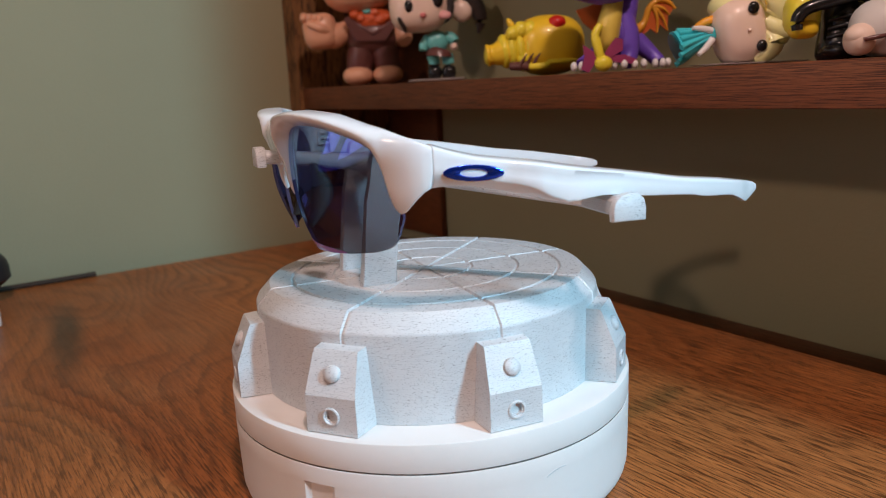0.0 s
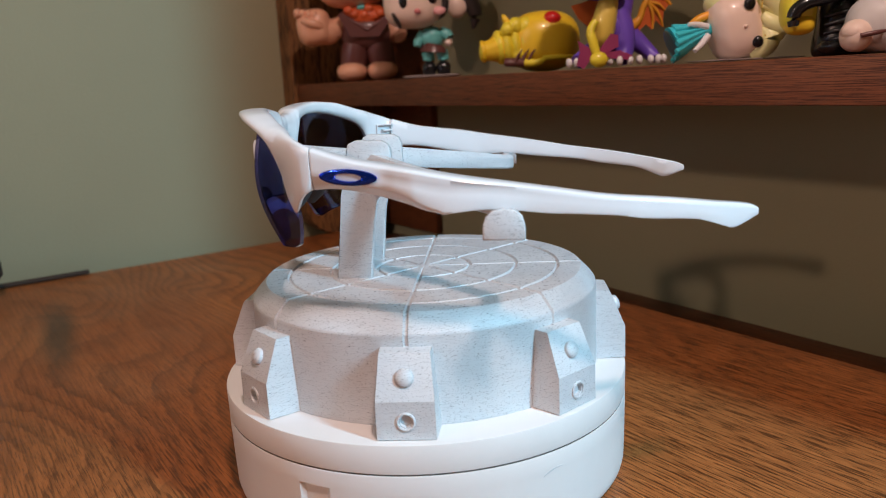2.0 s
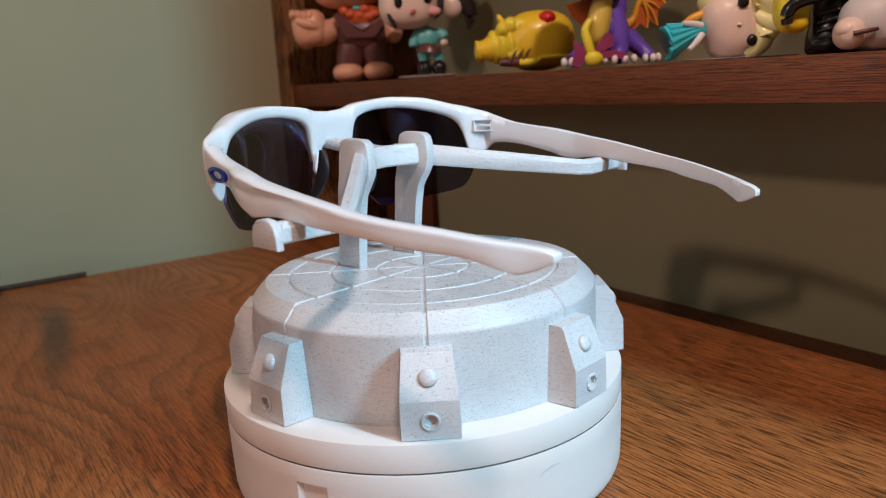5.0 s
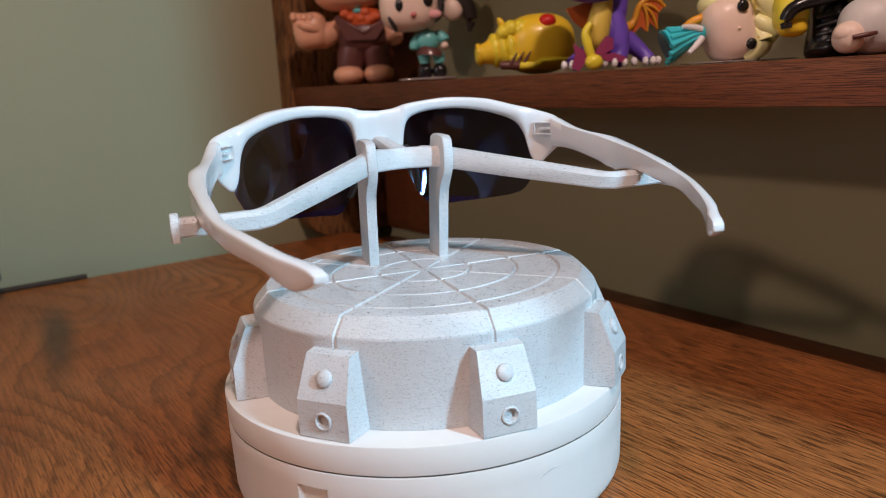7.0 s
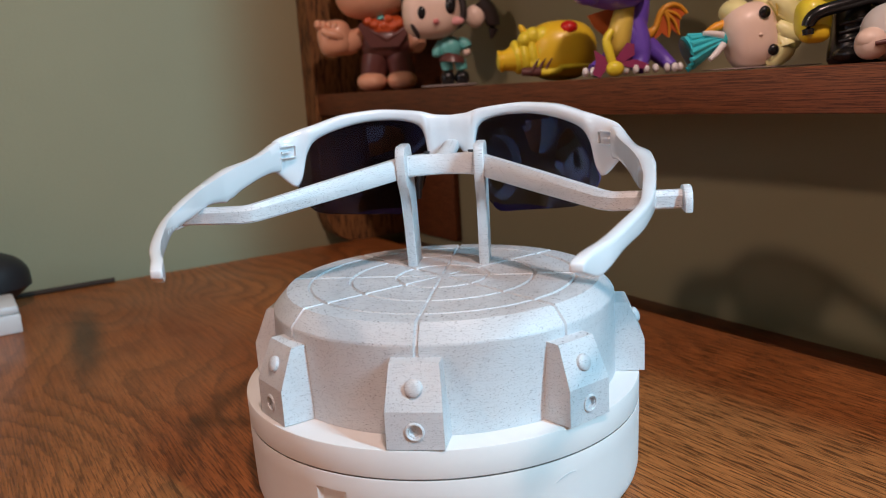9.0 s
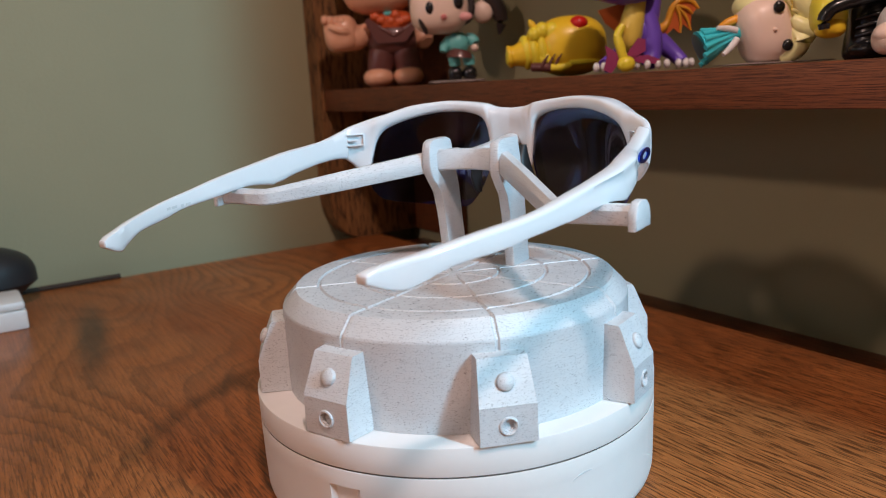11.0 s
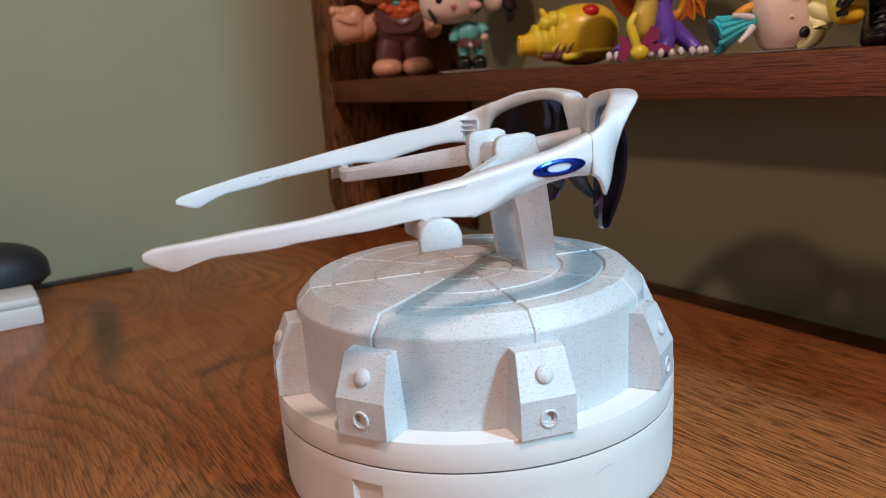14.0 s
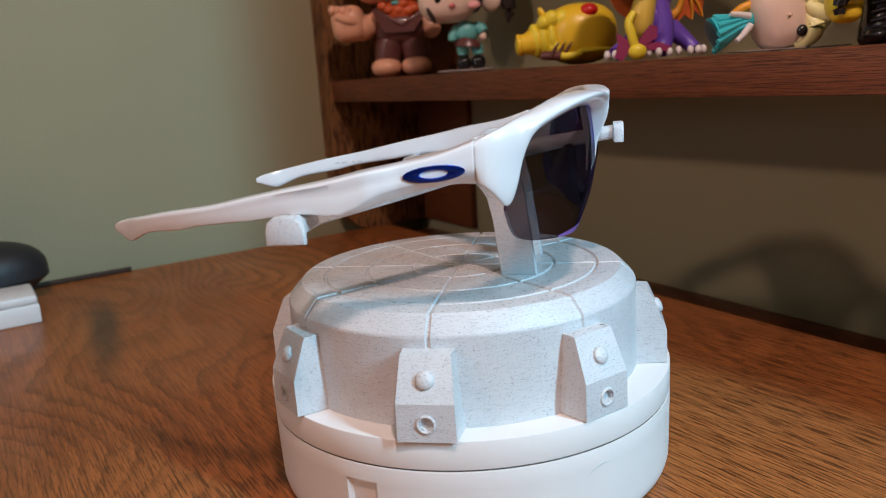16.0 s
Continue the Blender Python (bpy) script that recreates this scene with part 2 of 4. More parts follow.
def lathe(bm, profile, n=96, mat=0):
    """Turn (r, z) points about z; a zero radius closes the end."""
    rows = []
    for r, z in profile:
        if r < 1e-7:
            rows.append([bm.verts.new((0, 0, z))])
        else:
            rows.append([bm.verts.new((r * math.cos(2 * math.pi * i / n), r * math.sin(2 * math.pi * i / n), z)) for i in range(n)])
    for a, b in zip(rows, rows[1:]):
        for i in range(n):
            j = (i + 1) % n
            q = [a[0]] if len(a) == 1 else [a[i], a[j]]
            q += [b[0]] if len(b) == 1 else [b[j], b[i]]
            bm.faces.new(q).material_index = mat


def extrude_profile(bm, pts, axis_from, axis_to, place, bevel=0.0, mat=0):
    """A flat outline pushed from one depth to another; place(u, v, d) gives the point."""
    a = [bm.verts.new(place(u, v, axis_from)) for u, v in pts]
    b = [bm.verts.new(place(u, v, axis_to)) for u, v in pts]
    n = len(pts)
    faces = [bm.faces.new(a), bm.faces.new(list(reversed(b)))]
    for i in range(n):
        faces.append(bm.faces.new((a[(i + 1) % n], a[i], b[i], b[(i + 1) % n])))
    for f in faces:
        f.material_index = mat
    if bevel:
        edges = [e for e in {e for f in faces[:2] for e in f.edges}]
        bmesh.ops.bevel(bm, geom=edges, offset=bevel, segments=2, affect="EDGES", profile=0.5)


def smooth_table(table, x):
    """Cosine-free cubic through (x, y) knots, any order."""
    t = sorted(table)
    xs, ys = [p[0] for p in t], [p[1] for p in t]
    if x <= xs[0]:
        return ys[0]
    if x >= xs[-1]:
        return ys[-1]
    i = max(k for k in range(len(xs) - 1) if xs[k] <= x)

    def slope(k):
        if k == 0 or k == len(xs) - 1:
            j = min(k, len(xs) - 2)
            return (ys[j + 1] - ys[j]) / (xs[j + 1] - xs[j])
        a = (ys[k] - ys[k - 1]) / (xs[k] - xs[k - 1])
        b = (ys[k + 1] - ys[k]) / (xs[k + 1] - xs[k])
        return 0 if a * b <= 0 else 2 * a * b / (a + b)
    h = xs[i + 1] - xs[i]
    u = (x - xs[i]) / h
    return (ys[i] * (2 * u**3 - 3 * u**2 + 1) + slope(i) * h * (u**3 - 2 * u**2 + u)
            + ys[i + 1] * (-2 * u**3 + 3 * u**2) + slope(i + 1) * h * (u**3 - u**2))


def curved(pts, steps):
    """Points on a smooth curve through the given ones."""
    out = []
    for i in range(len(pts) - 1):
        a, b, c, d = (Vector(pts[max(0, min(len(pts) - 1, i + k))]) for k in (-1, 0, 1, 2))
        for j in range(steps):
            u = j / steps
            out.append(tuple(0.5 * (2 * b + (c - a) * u + (2 * a - 5 * b + 4 * c - d) * u * u + (3 * b - a - 3 * c + d) * u ** 3)))
    return out + [tuple(pts[-1])]


def squircle(n, a, b, power):
    """n points of a rounded rectangle with half sides a and b."""
    out = []
    for i in range(n):
        t = 2 * math.pi * (i + 0.5) / n
        c, s = math.cos(t), math.sin(t)
        out.append((a * math.copysign(abs(c) ** (2 / power), c), b * math.copysign(abs(s) ** (2 / power), s)))
    return out


# ---------------------------------------------------------------- the room
def build_room():
    bm = bmesh.new()
    add_box(bm, (-0.60, 0.245, -0.75), (2.3, 0.33, 1.75))
    shape("wall_back", bm, M_WALL, "olive painted wall behind the hutch shelf", "wall", kind="structure")
    bm = bmesh.new()
    add_box(bm, (-0.60, -2.6, -0.75), (-0.452, 0.245, 1.75))
    shape("wall_left", bm, M_WALL, "sage olive painted wall beside the table", "wall", kind="structure")
    bm = bmesh.new()
    add_box(bm, (-0.60, -2.7, -0.75), (2.3, -2.6, 1.75))
    shape("wall_front", bm, M_ROOM, "plain pale wall closing the room", "wall", kind="structure")
    bm = bmesh.new()
    add_box(bm, (2.3, -2.7, -0.75), (2.4, 0.33, 1.75))
    shape("wall_right", bm, M_ROOM, "plain pale wall closing the room", "wall", kind="structure")
    bm = bmesh.new()
    add_box(bm, (-0.60, -2.7, 1.75), (2.4, 0.33, 1.8))
    shape("ceiling", bm, M_ROOM, "plain pale ceiling", "ceiling", kind="structure")
    bm = bmesh.new()
    add_box(bm, (-0.60, -2.7, -0.8), (2.4, 0.33, -0.75))
    shape("floor", bm, M_CARPET, "beige carpeted floor under the table", "floor", kind="structure")


def build_table():
    t = thing("table", "brown stained oak table with visible grain", "table")
    bm = bmesh.new()
    add_box(bm, (-0.432, -1.30, -0.028), (1.25, 0.200, 0.0), 0.003)
    part("tabletop", bm, M_TABLE, t)
    for x in (-0.38, 1.18):
        for y in (-1.24, 0.14):
            bm = bmesh.new()
            add_box(bm, (x - 0.03, y - 0.03, -0.75), (x + 0.03, y + 0.03, -0.0285), 0.003)
            part("leg", bm, M_TABLE, t)


def build_hutch():
    h = thing("hutch_shelf", "dark walnut hutch shelf standing on the table", "shelf")
    bm = bmesh.new()
    add_box(bm, (-0.4285, 0.150, 0.1215), (0.2995, 0.2445, 0.1405), 0.0008)
    part("shelf_board", bm, M_SHELF, h, "dark walnut shelf board with red-brown grain")
    # side panel with a rounded foot, grain upright
    bm = bmesh.new()
    def side(front):
        curve = [(front + 0.030 * (1 - math.sin(a)), 0.042 * (1 - math.cos(a))) for a in (math.pi / 2 * k / 8 for k in range(9))]
        return curve + [(front, 0.62), (0.2445, 0.62), (0.2445, 0.0)]
    extrude_profile(bm, side(0.1465), -0.451, -0.429, lambda u, v, d: (d, u, v), 0.0006)
    part("side_panel", bm, M_UPRIGHT, h, "brown oak side panel with a rounded foot")
    # unseen right end, added to keep the cool lamp off the left wall's corner
    bm = bmesh.new()
    extrude_profile(bm, side(0.1475), 0.300, 0.322, lambda u, v, d: (d, u, v), 0.0006)
    part("side_panel", bm, M_UPRIGHT, h, "brown oak side panel with a rounded foot")
    # unseen upper board, added to shade the wall behind the figurines
    bm = bmesh.new()
    add_box(bm, (-0.4285, 0.162, 0.305), (0.2995, 0.2380, 0.324), 0.0008)
    part("shelf_board", bm, M_SHELF, h, "dark walnut shelf board with red-brown grain")
    bm = bmesh.new()
    add_box(bm, (-0.4285, 0.2385, 0.0), (-0.345, 0.2448, 0.121), 0.0006)
    part("back_stile", bm, M_SHELF, h, "dark walnut board against the wall")
    bm = bmesh.new()
    add_box(bm, (-0.4285, 0.2385, 0.141), (-0.345, 0.2448, 0.62), 0.0006)
    part("back_stile", bm, M_SHELF, h, "dark walnut board against the wall")
    bm = bmesh.new()
    add_box(bm, (-0.4285, 0.2250, -0.06), (0.2995, 0.2448, -0.011), 0.0006)
    part("bottom_rail", bm, M_SHELF, h, "dark walnut rail behind the table edge")


# ---------------------------------------------------------------- turntable
RB = 0.073


def build_turntable():
    t = thing("turntable", "round white plastic motorised turntable on the table", "turntable")
    bm = bmesh.new()
    lathe(bm, [(0, 0.0), (0.0695, 0.0), (0.0712, 0.0005), (0.0720, 0.0016), (0.0725, 0.0036), (0.0726, 0.0065), (0.0728, 0.014), (0.0729, 0.0205), (0.07295, 0.0215), (0.0730, 0.0223), (RB, 0.0273), (0.0729, 0.0277), (0.0724, 0.0278), (0, 0.0278)], 288)
    # shallow finger notch pressed into the side
    for v in bm.verts:
        a, r = math.degrees(math.atan2(v.co.y, v.co.x)), math.hypot(v.co.x, v.co.y)
        if r > 0.07 and 0.006 < v.co.z < 0.0219 and -65.3 < a < -58.7:
            k = 1 - 0.0011 / r
            v.co.x, v.co.y = v.co.x * k, v.co.y * k
    base = part("base", bm, M_BASE, t)
    bm = bmesh.new()
    lathe(bm, [(0, 0.0270), (0.0722, 0.0270), (0.0727, 0.02784), (0.0719, 0.0282), (0, 0.0282)], 160)
    part("gap", bm, M_GROOVE, t, "dark seam between base and platter")
    bm = bmesh.new()
    rings = []
    for k in range(13):
        u = k / 12 - 0.5
        a, z = radians(-2.4) + u * 0.105, 0.0222 + 0.0016 * u - 0.0028 * u * u
        w = 0.00022 * (1 - (2 * u) ** 2) + 0.00003
        rings.append([(r * math.cos(a), r * math.sin(a), zz) for r, zz in ((0.0722, z - w), (0.0731, z - w), (0.0731, z + w), (0.0722, z + w))])
    loft(bm, rings)
    part("embossed_mark", bm, M_INK, base, "thin grey curved mark")
    bm = bmesh.new()
    lathe(bm, [(0, 0.0283), (0.0727, 0.0283), (0.0729, 0.0284), (0.0730, 0.0287), (0.0731, 0.0371), (0.07295, 0.03745), (0.0726, 0.0376), (0, 0.0376)], 160)
    platter = part("platter", bm, M_BASE, t, "smooth white revolving platter")
    return platter


# ---------------------------------------------------------------- printed stand
def L(x, y, z):
    """A point of the stand, millimetres from the axis of its drum."""
    return Vector((x * 0.001, y * 0.001, z * 0.001)) + OFF


def build_stand():
    s = thing("eyewear_stand", "speckled grey printed eyewear stand on the turntable", "display stand")
    # drum with ring and spoke grooves
    prof = []          # r, z, nr, nz, sunk ring, spokes
    def ring_groove(r):
        for dr, sunk in ((-0.8, 0), (-0.4, 1), (0.4, 1), (0.8, 0)):
            prof.append((r + dr, 72.1, 0, 1, sunk, True))
    prof.append((2.2, 72.1, 0, 1, 0, False))
    prof.append((5.0, 72.1, 0, 1, 0, True))
    for r in (17.0, 34.0, 49.0):
        ring_groove(r)
    prof += [(56.6, 72.1, 0, 1, 0, True), (57.3, 71.95, 0.4, 0.9, 0, True), (57.8, 71.5, 0.7, 0.7, 0, True), (61.8, 67.3, 0.72, 0.7, 0, True), (62.25, 66.6, 0.9, 0.4, 0, True),
             (62.45, 65.9, 1, 0, 0, True), (62.5, 62.5, 1, 0, 0, True), (62.5, 61.0, 1, 0, 0, False), (62.5, 50.0, 1, 0, 0, False), (62.6, 37.7, 1, 0, 0, False)]
    bm = bmesh.new()
    rows = []
    for r, z, nr, nz, sunk, spoke in prof:
        row = []
        for k in range(8):
            mid = k * math.pi / 4
            offs = [(-0.85, 0), (-0.4, 1), (0.4, 1), (0.85, 0)]
            lim = 0.12
            angs = [(mid + max(-lim, min(lim, o / r)), f) for o, f in offs]
            a0, a1 = angs[-1][0], mid + math.pi / 4 + max(-lim, -0.85 / r)
            angs += [(a0 + (a1 - a0) * j / 8, 0) for j in range(1, 8)]
            for a, f in angs:
                d = 0.7 if sunk or (f and spoke) else 0.0
                rr, zz = r - nr * d, z - nz * d
                row.append(bm.verts.new(L(rr * math.cos(a), rr * math.sin(a), zz)))
        rows.append(row)
    n = len(rows[0])
    for a, b in zip(rows, rows[1:]):
        for i in range(n):
            bm.faces.new((a[i], b[i], b[(i + 1) % n], a[(i + 1) % n]))
    bm.faces.new(rows[0])
    bm.faces.new(list(reversed(rows[-1])))
    part("drum", bm, M_PRINT, s, "pale grey speckled drum with ring and spoke grooves", 15)

    # eight buttresses
    for k in range(8):
        ang = k * 45
        rot = Matrix.Rotation(radians(ang), 4, "Z")

        def B(r, u, z):
            return rot @ Vector((r * 0.001, u * 0.001, z * 0.001)) + OFF
        bm = bmesh.new()
        sect = [(59.0, 9.6, 37.7), (72.2, 8.7, 37.9), (72.2, 8.6, 49.6), (67.2, 7.6, 61.8), (66.6, 7.5, 62.6), (59.0, 7.9, 62.9)]
        left = [bm.verts.new(B(r, -w, z)) for r, w, z in sect]
        right = [bm.verts.new(B(r, w, z)) for r, w, z in sect]
        m = len(sect)
        for i in range(m):
            if i == 1:
                continue
            bm.faces.new((left[i], left[(i + 1) % m], right[(i + 1) % m], right[i]))
        bm.faces.new(left)
        bm.faces.new(list(reversed(right)))
        # lower face with a hexagonal hole
        hexo = [bm.verts.new(B(72.2, 1.95 * math.cos(math.pi / 3 * i + 0.5), 43.5 + 1.95 * math.sin(math.pi / 3 * i + 0.5))) for i in range(6)]
        hexi = [bm.verts.new(B(71.1, 1.85 * math.cos(math.pi / 3 * i + 0.5), 43.5 + 1.85 * math.sin(math.pi / 3 * i + 0.5))) for i in range(6)]
        edges = [bm.edges.new((hexo[i], hexo[(i + 1) % 6])) for i in range(6)]
        quad = [left[1], right[1], right[2], left[2]]
        for i in range(4):
            e = bm.edges.get((quad[i], quad[(i + 1) % 4])) or bm.edges.new((quad[i], quad[(i + 1) % 4]))
            edges.append(e)
        bmesh.ops.triangle_fill(bm, use_beauty=True, edges=edges)
        for i in range(6):
            bm.faces.new((hexo[i], hexo[(i + 1) % 6], hexi[(i + 1) % 6], hexi[i]))
        bm.faces.new(hexi)
        b = part("buttress", bm, M_PRINT, s, smooth=20)
        # washer ring round the hexagon
        bm = bmesh.new()
        rings = []
        for i in range(24):
            a = 2 * math.pi * i / 24
            rings.append([B(r, q * math.cos(a), 43.5 + q * math.sin(a)) for r, q in ((72.0, 2.05), (72.6, 2.15), (72.75, 2.45), (72.6, 2.85), (72.0, 2.95))])
        loft(bm, rings + rings[:1], caps=False)
        bmesh.ops.remove_doubles(bm, verts=bm.verts, dist=1e-6)
        part("socket_ring", bm, M_PRINT, b)
        # domed rivet on the slope
        bm = bmesh.new()
        slope = math.atan2(72.2 - 67.2, 61.8 - 49.6)
        c = Vector((69.6, 0, 56.0))
        nrm, up = Vector((math.cos(slope), 0, math.sin(slope))), Vector((-math.sin(slope), 0, math.cos(slope)))
        rings = []
        for q, h in ((2.75, -0.3), (2.75, 0.35), (2.5, 0.95), (1.9, 1.4), (1.0, 1.65), (0.3, 1.72)):
            ring = []
            for i in range(20):
                a = 2 * math.pi * i / 20
                p = c + nrm * h + up * (q * math.sin(a)) + Vector((0, q * math.cos(a), 0))
                ring.append(B(p.x, p.y, p.z))
            rings.append(ring)
        loft(bm, rings)
        part("rivet", bm, M_PRINT, b)

    # two flat posts with rounded heads
    for sd in (1, -1):
        bm = bmesh.new()
        prof = [(29.2, 71.9), (16.8, 71.9), (14.9, 92.0), (13.8, 99.5), (10.0, 103.5), (7.8, 107.0), (7.3, 110.5), (7.4, 116.2), (8.3, 118.6), (10.4, 119.8), (19.5, 120.2), (21.9, 119.2), (22.8, 117.0),
                (22.9, 112.5), (24.2, 107.0), (25.6, 101.5)]
        extrude_profile(bm, prof, 12.3, 16.1, lambda u, v, d, sd=sd: L(u, sd * (d + (v - 72) * 0.012), v), 0.00055)
        part("post", bm, M_PRINT, s, smooth=40)
        # rear arm: from the post outward and back, then out to a rounded stop
        bm = bmesh.new()
        path = [((20.0, 8.0, 111.9), 4.0, 2.8), ((13.5, 15.2, 111.6), 3.9, 2.8), ((-10.0, 38.0, 107.0), 3.5, 2.7), ((-31.0, 58.2, 103.0), 2.95, 2.6), ((-33.2, 61.8, 102.6), 2.9, 2.6), ((-33.0, 72.0, 102.5), 2.8, 2.6), ((-32.6, 84.0, 102.5), 2.8, 2.6)]
        rings = []
        for i, ((x, y, z), hh, hw) in enumerate(path):
            p0, p1 = Vector(path[max(0, i - 1)][0]), Vector(path[min(len(path) - 1, i + 1)][0])
            d = (p1 - p0)
            d.z = 0
            d.normalize()
            side = Vector((-d.y, d.x, 0))
            ring = []
            for u, v in ((-1, -0.8), (-0.82, -1), (0.82, -1), (1, -0.8), (1, 0.45), (0.5, 1), (-0.5, 1), (-1, 0.45)):
                q = Vector((x, y, z)) + side * (u * hw) + Vector((0, 0, v * hh))
                out_by = max(0.0, min(1.0, (y - 30) / 50))
                ring.append(L(q.x + (2.5 if sd > 0 else 1.0) * out_by, sd * q.y + (0 if sd > 0 else 2.6 * out_by), q.z + (0.4 * out_by if sd < 0 else 0.0)))
            rings.append(ring)
        loft(bm, rings)
        arm = part("arm", bm, M_PRINT, s, smooth=35)
        bm = bmesh.new()
        prof = [(-5.4, 98.7), (5.4, 98.9), (5.4, 102.4), (4.6, 104.7), (2.7, 106.3), (0, 106.8), (-2.7, 106.5), (-4.7, 104.9), (-5.4, 102.4)]
        near, far = (83.6, 86.2) if sd > 0 else (81.0, 83.6)
        extrude_profile(bm, prof, near, far, lambda u, v, d, sd=sd: L((-29.9 if sd > 0 else -31.4) + u, sd * d, v + (0.4 if sd < 0 else 0.0)), 0.0005)
        part("end_stop", bm, M_PRINT, arm, smooth=40)
    # crossbar between the posts and the rest that carries the bridge
    bm = bmesh.new()
    rings = []
    for y, x in ((-14.2, 14.0), (-6, 17.6), (0, 19.2), (6, 17.6), (14.2, 14.0)):
        rings.append([L(x + u * 2.8, y, 111.9 + v * 3.9) for u, v in ((-1, -0.85), (-0.8, -1), (0.8, -1), (1, -0.85), (1, 0.5), (0.5, 1), (-0.5, 1), (-1, 0.5))])
    loft(bm, rings)
    part("crossbar", bm, M_PRINT, s, smooth=35)
    bm = bmesh.new()
    rings = []
    for x, z, hw, hh in ((18, 112.4, 4.2, 3.4), (28, 113.9, 3.6, 2.9), (38, 115.4, 3.3, 2.5), (46, 116.5, 3.2, 2.4), (56, 117.6, 3.2, 2.4)):
        rings.append([L(x, u, z + v) for u, v in squircle(14, hw, hh, 2.8)])
    loft(bm, rings)
    rest = part("nose_rest", bm, M_PRINT, s)
    bm = bmesh.new()
    prof = [(-4.4, 114.4), (4.4, 114.4), (4.4, 118.6), (3.6, 120.2), (1.9, 121.0), (-1.9, 121.0), (-3.6, 120.2), (-4.4, 118.6)]
    extrude_profile(bm, prof, 55.4, 58.8, lambda u, v, d: L(d, u, v), 0.0004)
    part("end_stop", bm, M_PRINT, rest, smooth=40)
    return s


# ---------------------------------------------------------------- sunglasses
YAW = Matrix.Rotation(radians(-1.83), 4, "Z")


def G(x, y, z):
    """A point of the sunglasses, millimetres; they sit a little askew on the stand."""
    return YAW @ Vector((x * 0.001, y * 0.001 + 0.00196, z * 0.001)) + OFF


def front_x(y, z):
    """The wrapped front surface."""
    a = abs(y)
    bulge = 2.6 * max(0.0, 1 - ((a - 34) / 26) ** 2) ** 1.5
    return 49 - 20 * (a / 60) ** 2.1 - (z - 120) ** 2 / 180 + bulge


def front_n(y):
    k = 0.7 * (abs(y) / 60) ** 1.1
    v = Vector((1, math.copysign(k, y), 0))
    return v.normalized()


BROW_TOP = [(0, 129.2), (6, 129.7), (12, 131.3), (20, 132.3), (30, 133.0), (36, 132.7), (44, 131.8), (50, 130.1), (54, 128.7), (57, 127.8), (62, 125.6), (66, 123.9), (69.5, 122.2)]
BROW_LOW = [(0, 117.0), (2.5, 116.4), (4.5, 114.2), (6.0, 111.0), (7.6, 106.8), (8.6, 105.2), (9.5, 106.8), (10.1, 113.0), (10.8, 119.0), (12, 123.4), (14, 125.7), (19, 127.4), (25, 128.2), (32, 128.3), (38, 127.7),
            (44, 126.4), (50, 124.4), (54, 122.3), (56.4, 119.6), (57.6, 116.0), (58.2, 111.5), (58.7, 107.5), (59.4, 104.9), (60.3, 103.9), (61.4, 104.3), (63, 106.0), (65, 108.4), (67, 110.2), (69.5, 111.2)]


# past the lens the front bends round to meet the temple: plan points of that bend
BEND = (Vector((31.3, 57.0)), Vector((23.9, 68.7)), Vector((19.85, 69.35)))


def bend_at(s):
    a, b, c = BEND
    p = a * (1 - s) ** 2 + b * (2 * s * (1 - s)) + c * s * s
    t = ((b - a) * (1 - s) + (c - b) * s).normalized()
    return p, Vector((t.y, -t.x))


TEMPLE_TOP = [(19.5, 122.3), (14, 120.4), (7, 118.5), (0, 117.3), (-9.4, 116.0), (-19, 114.2), (-25, 113.2), (-33, 112.0), (-45, 110.0), (-58, 107.6), (-75, 105.3), (-88, 103.2), (-97, 101.7), (-100.6, 100.9), (-102.5, 100.0)]
TEMPLE_LOW = [(19.5, 111.0), (15, 111.3), (7, 110.5), (0, 109.0), (-8, 106.9), (-12, 105.5), (-15.6, 104.75), (-16.8, 104.35), (-18.0, 104.6), (-20, 104.85), (-23, 105.2), (-28, 105.5), (-44, 103.8), (-62, 102.0), (-70, 100.5), (-84, 98.9), (-88, 97.7), (-92, 96.1), (-95, 95.1), (-97, 95.5), (-102.5, 97.9)]
TEMPLE_OUT = [(21.5, 68.9), (19.5, 69.4), (9, 71.5), (0, 73.2), (-5, 75.2), (-10, 76.6), (-19, 77.0), (-32, 76.0), (-46, 74.6), (-60, 72.0), (-80, 65.0), (-90, 60.5), (-97, 56.2), (-102.5, 53.4)]
TEMPLE_IN = [(21.4, 64.0), (10, 66.5), (0, 68.5), (-10, 70.2), (-20, 71.5), (-32, 71.7), (-46, 70.6), (-60, 68.9), (-80, 61.7), (-90, 57.0), (-97, 52.5), (-102.5, 50.0)]


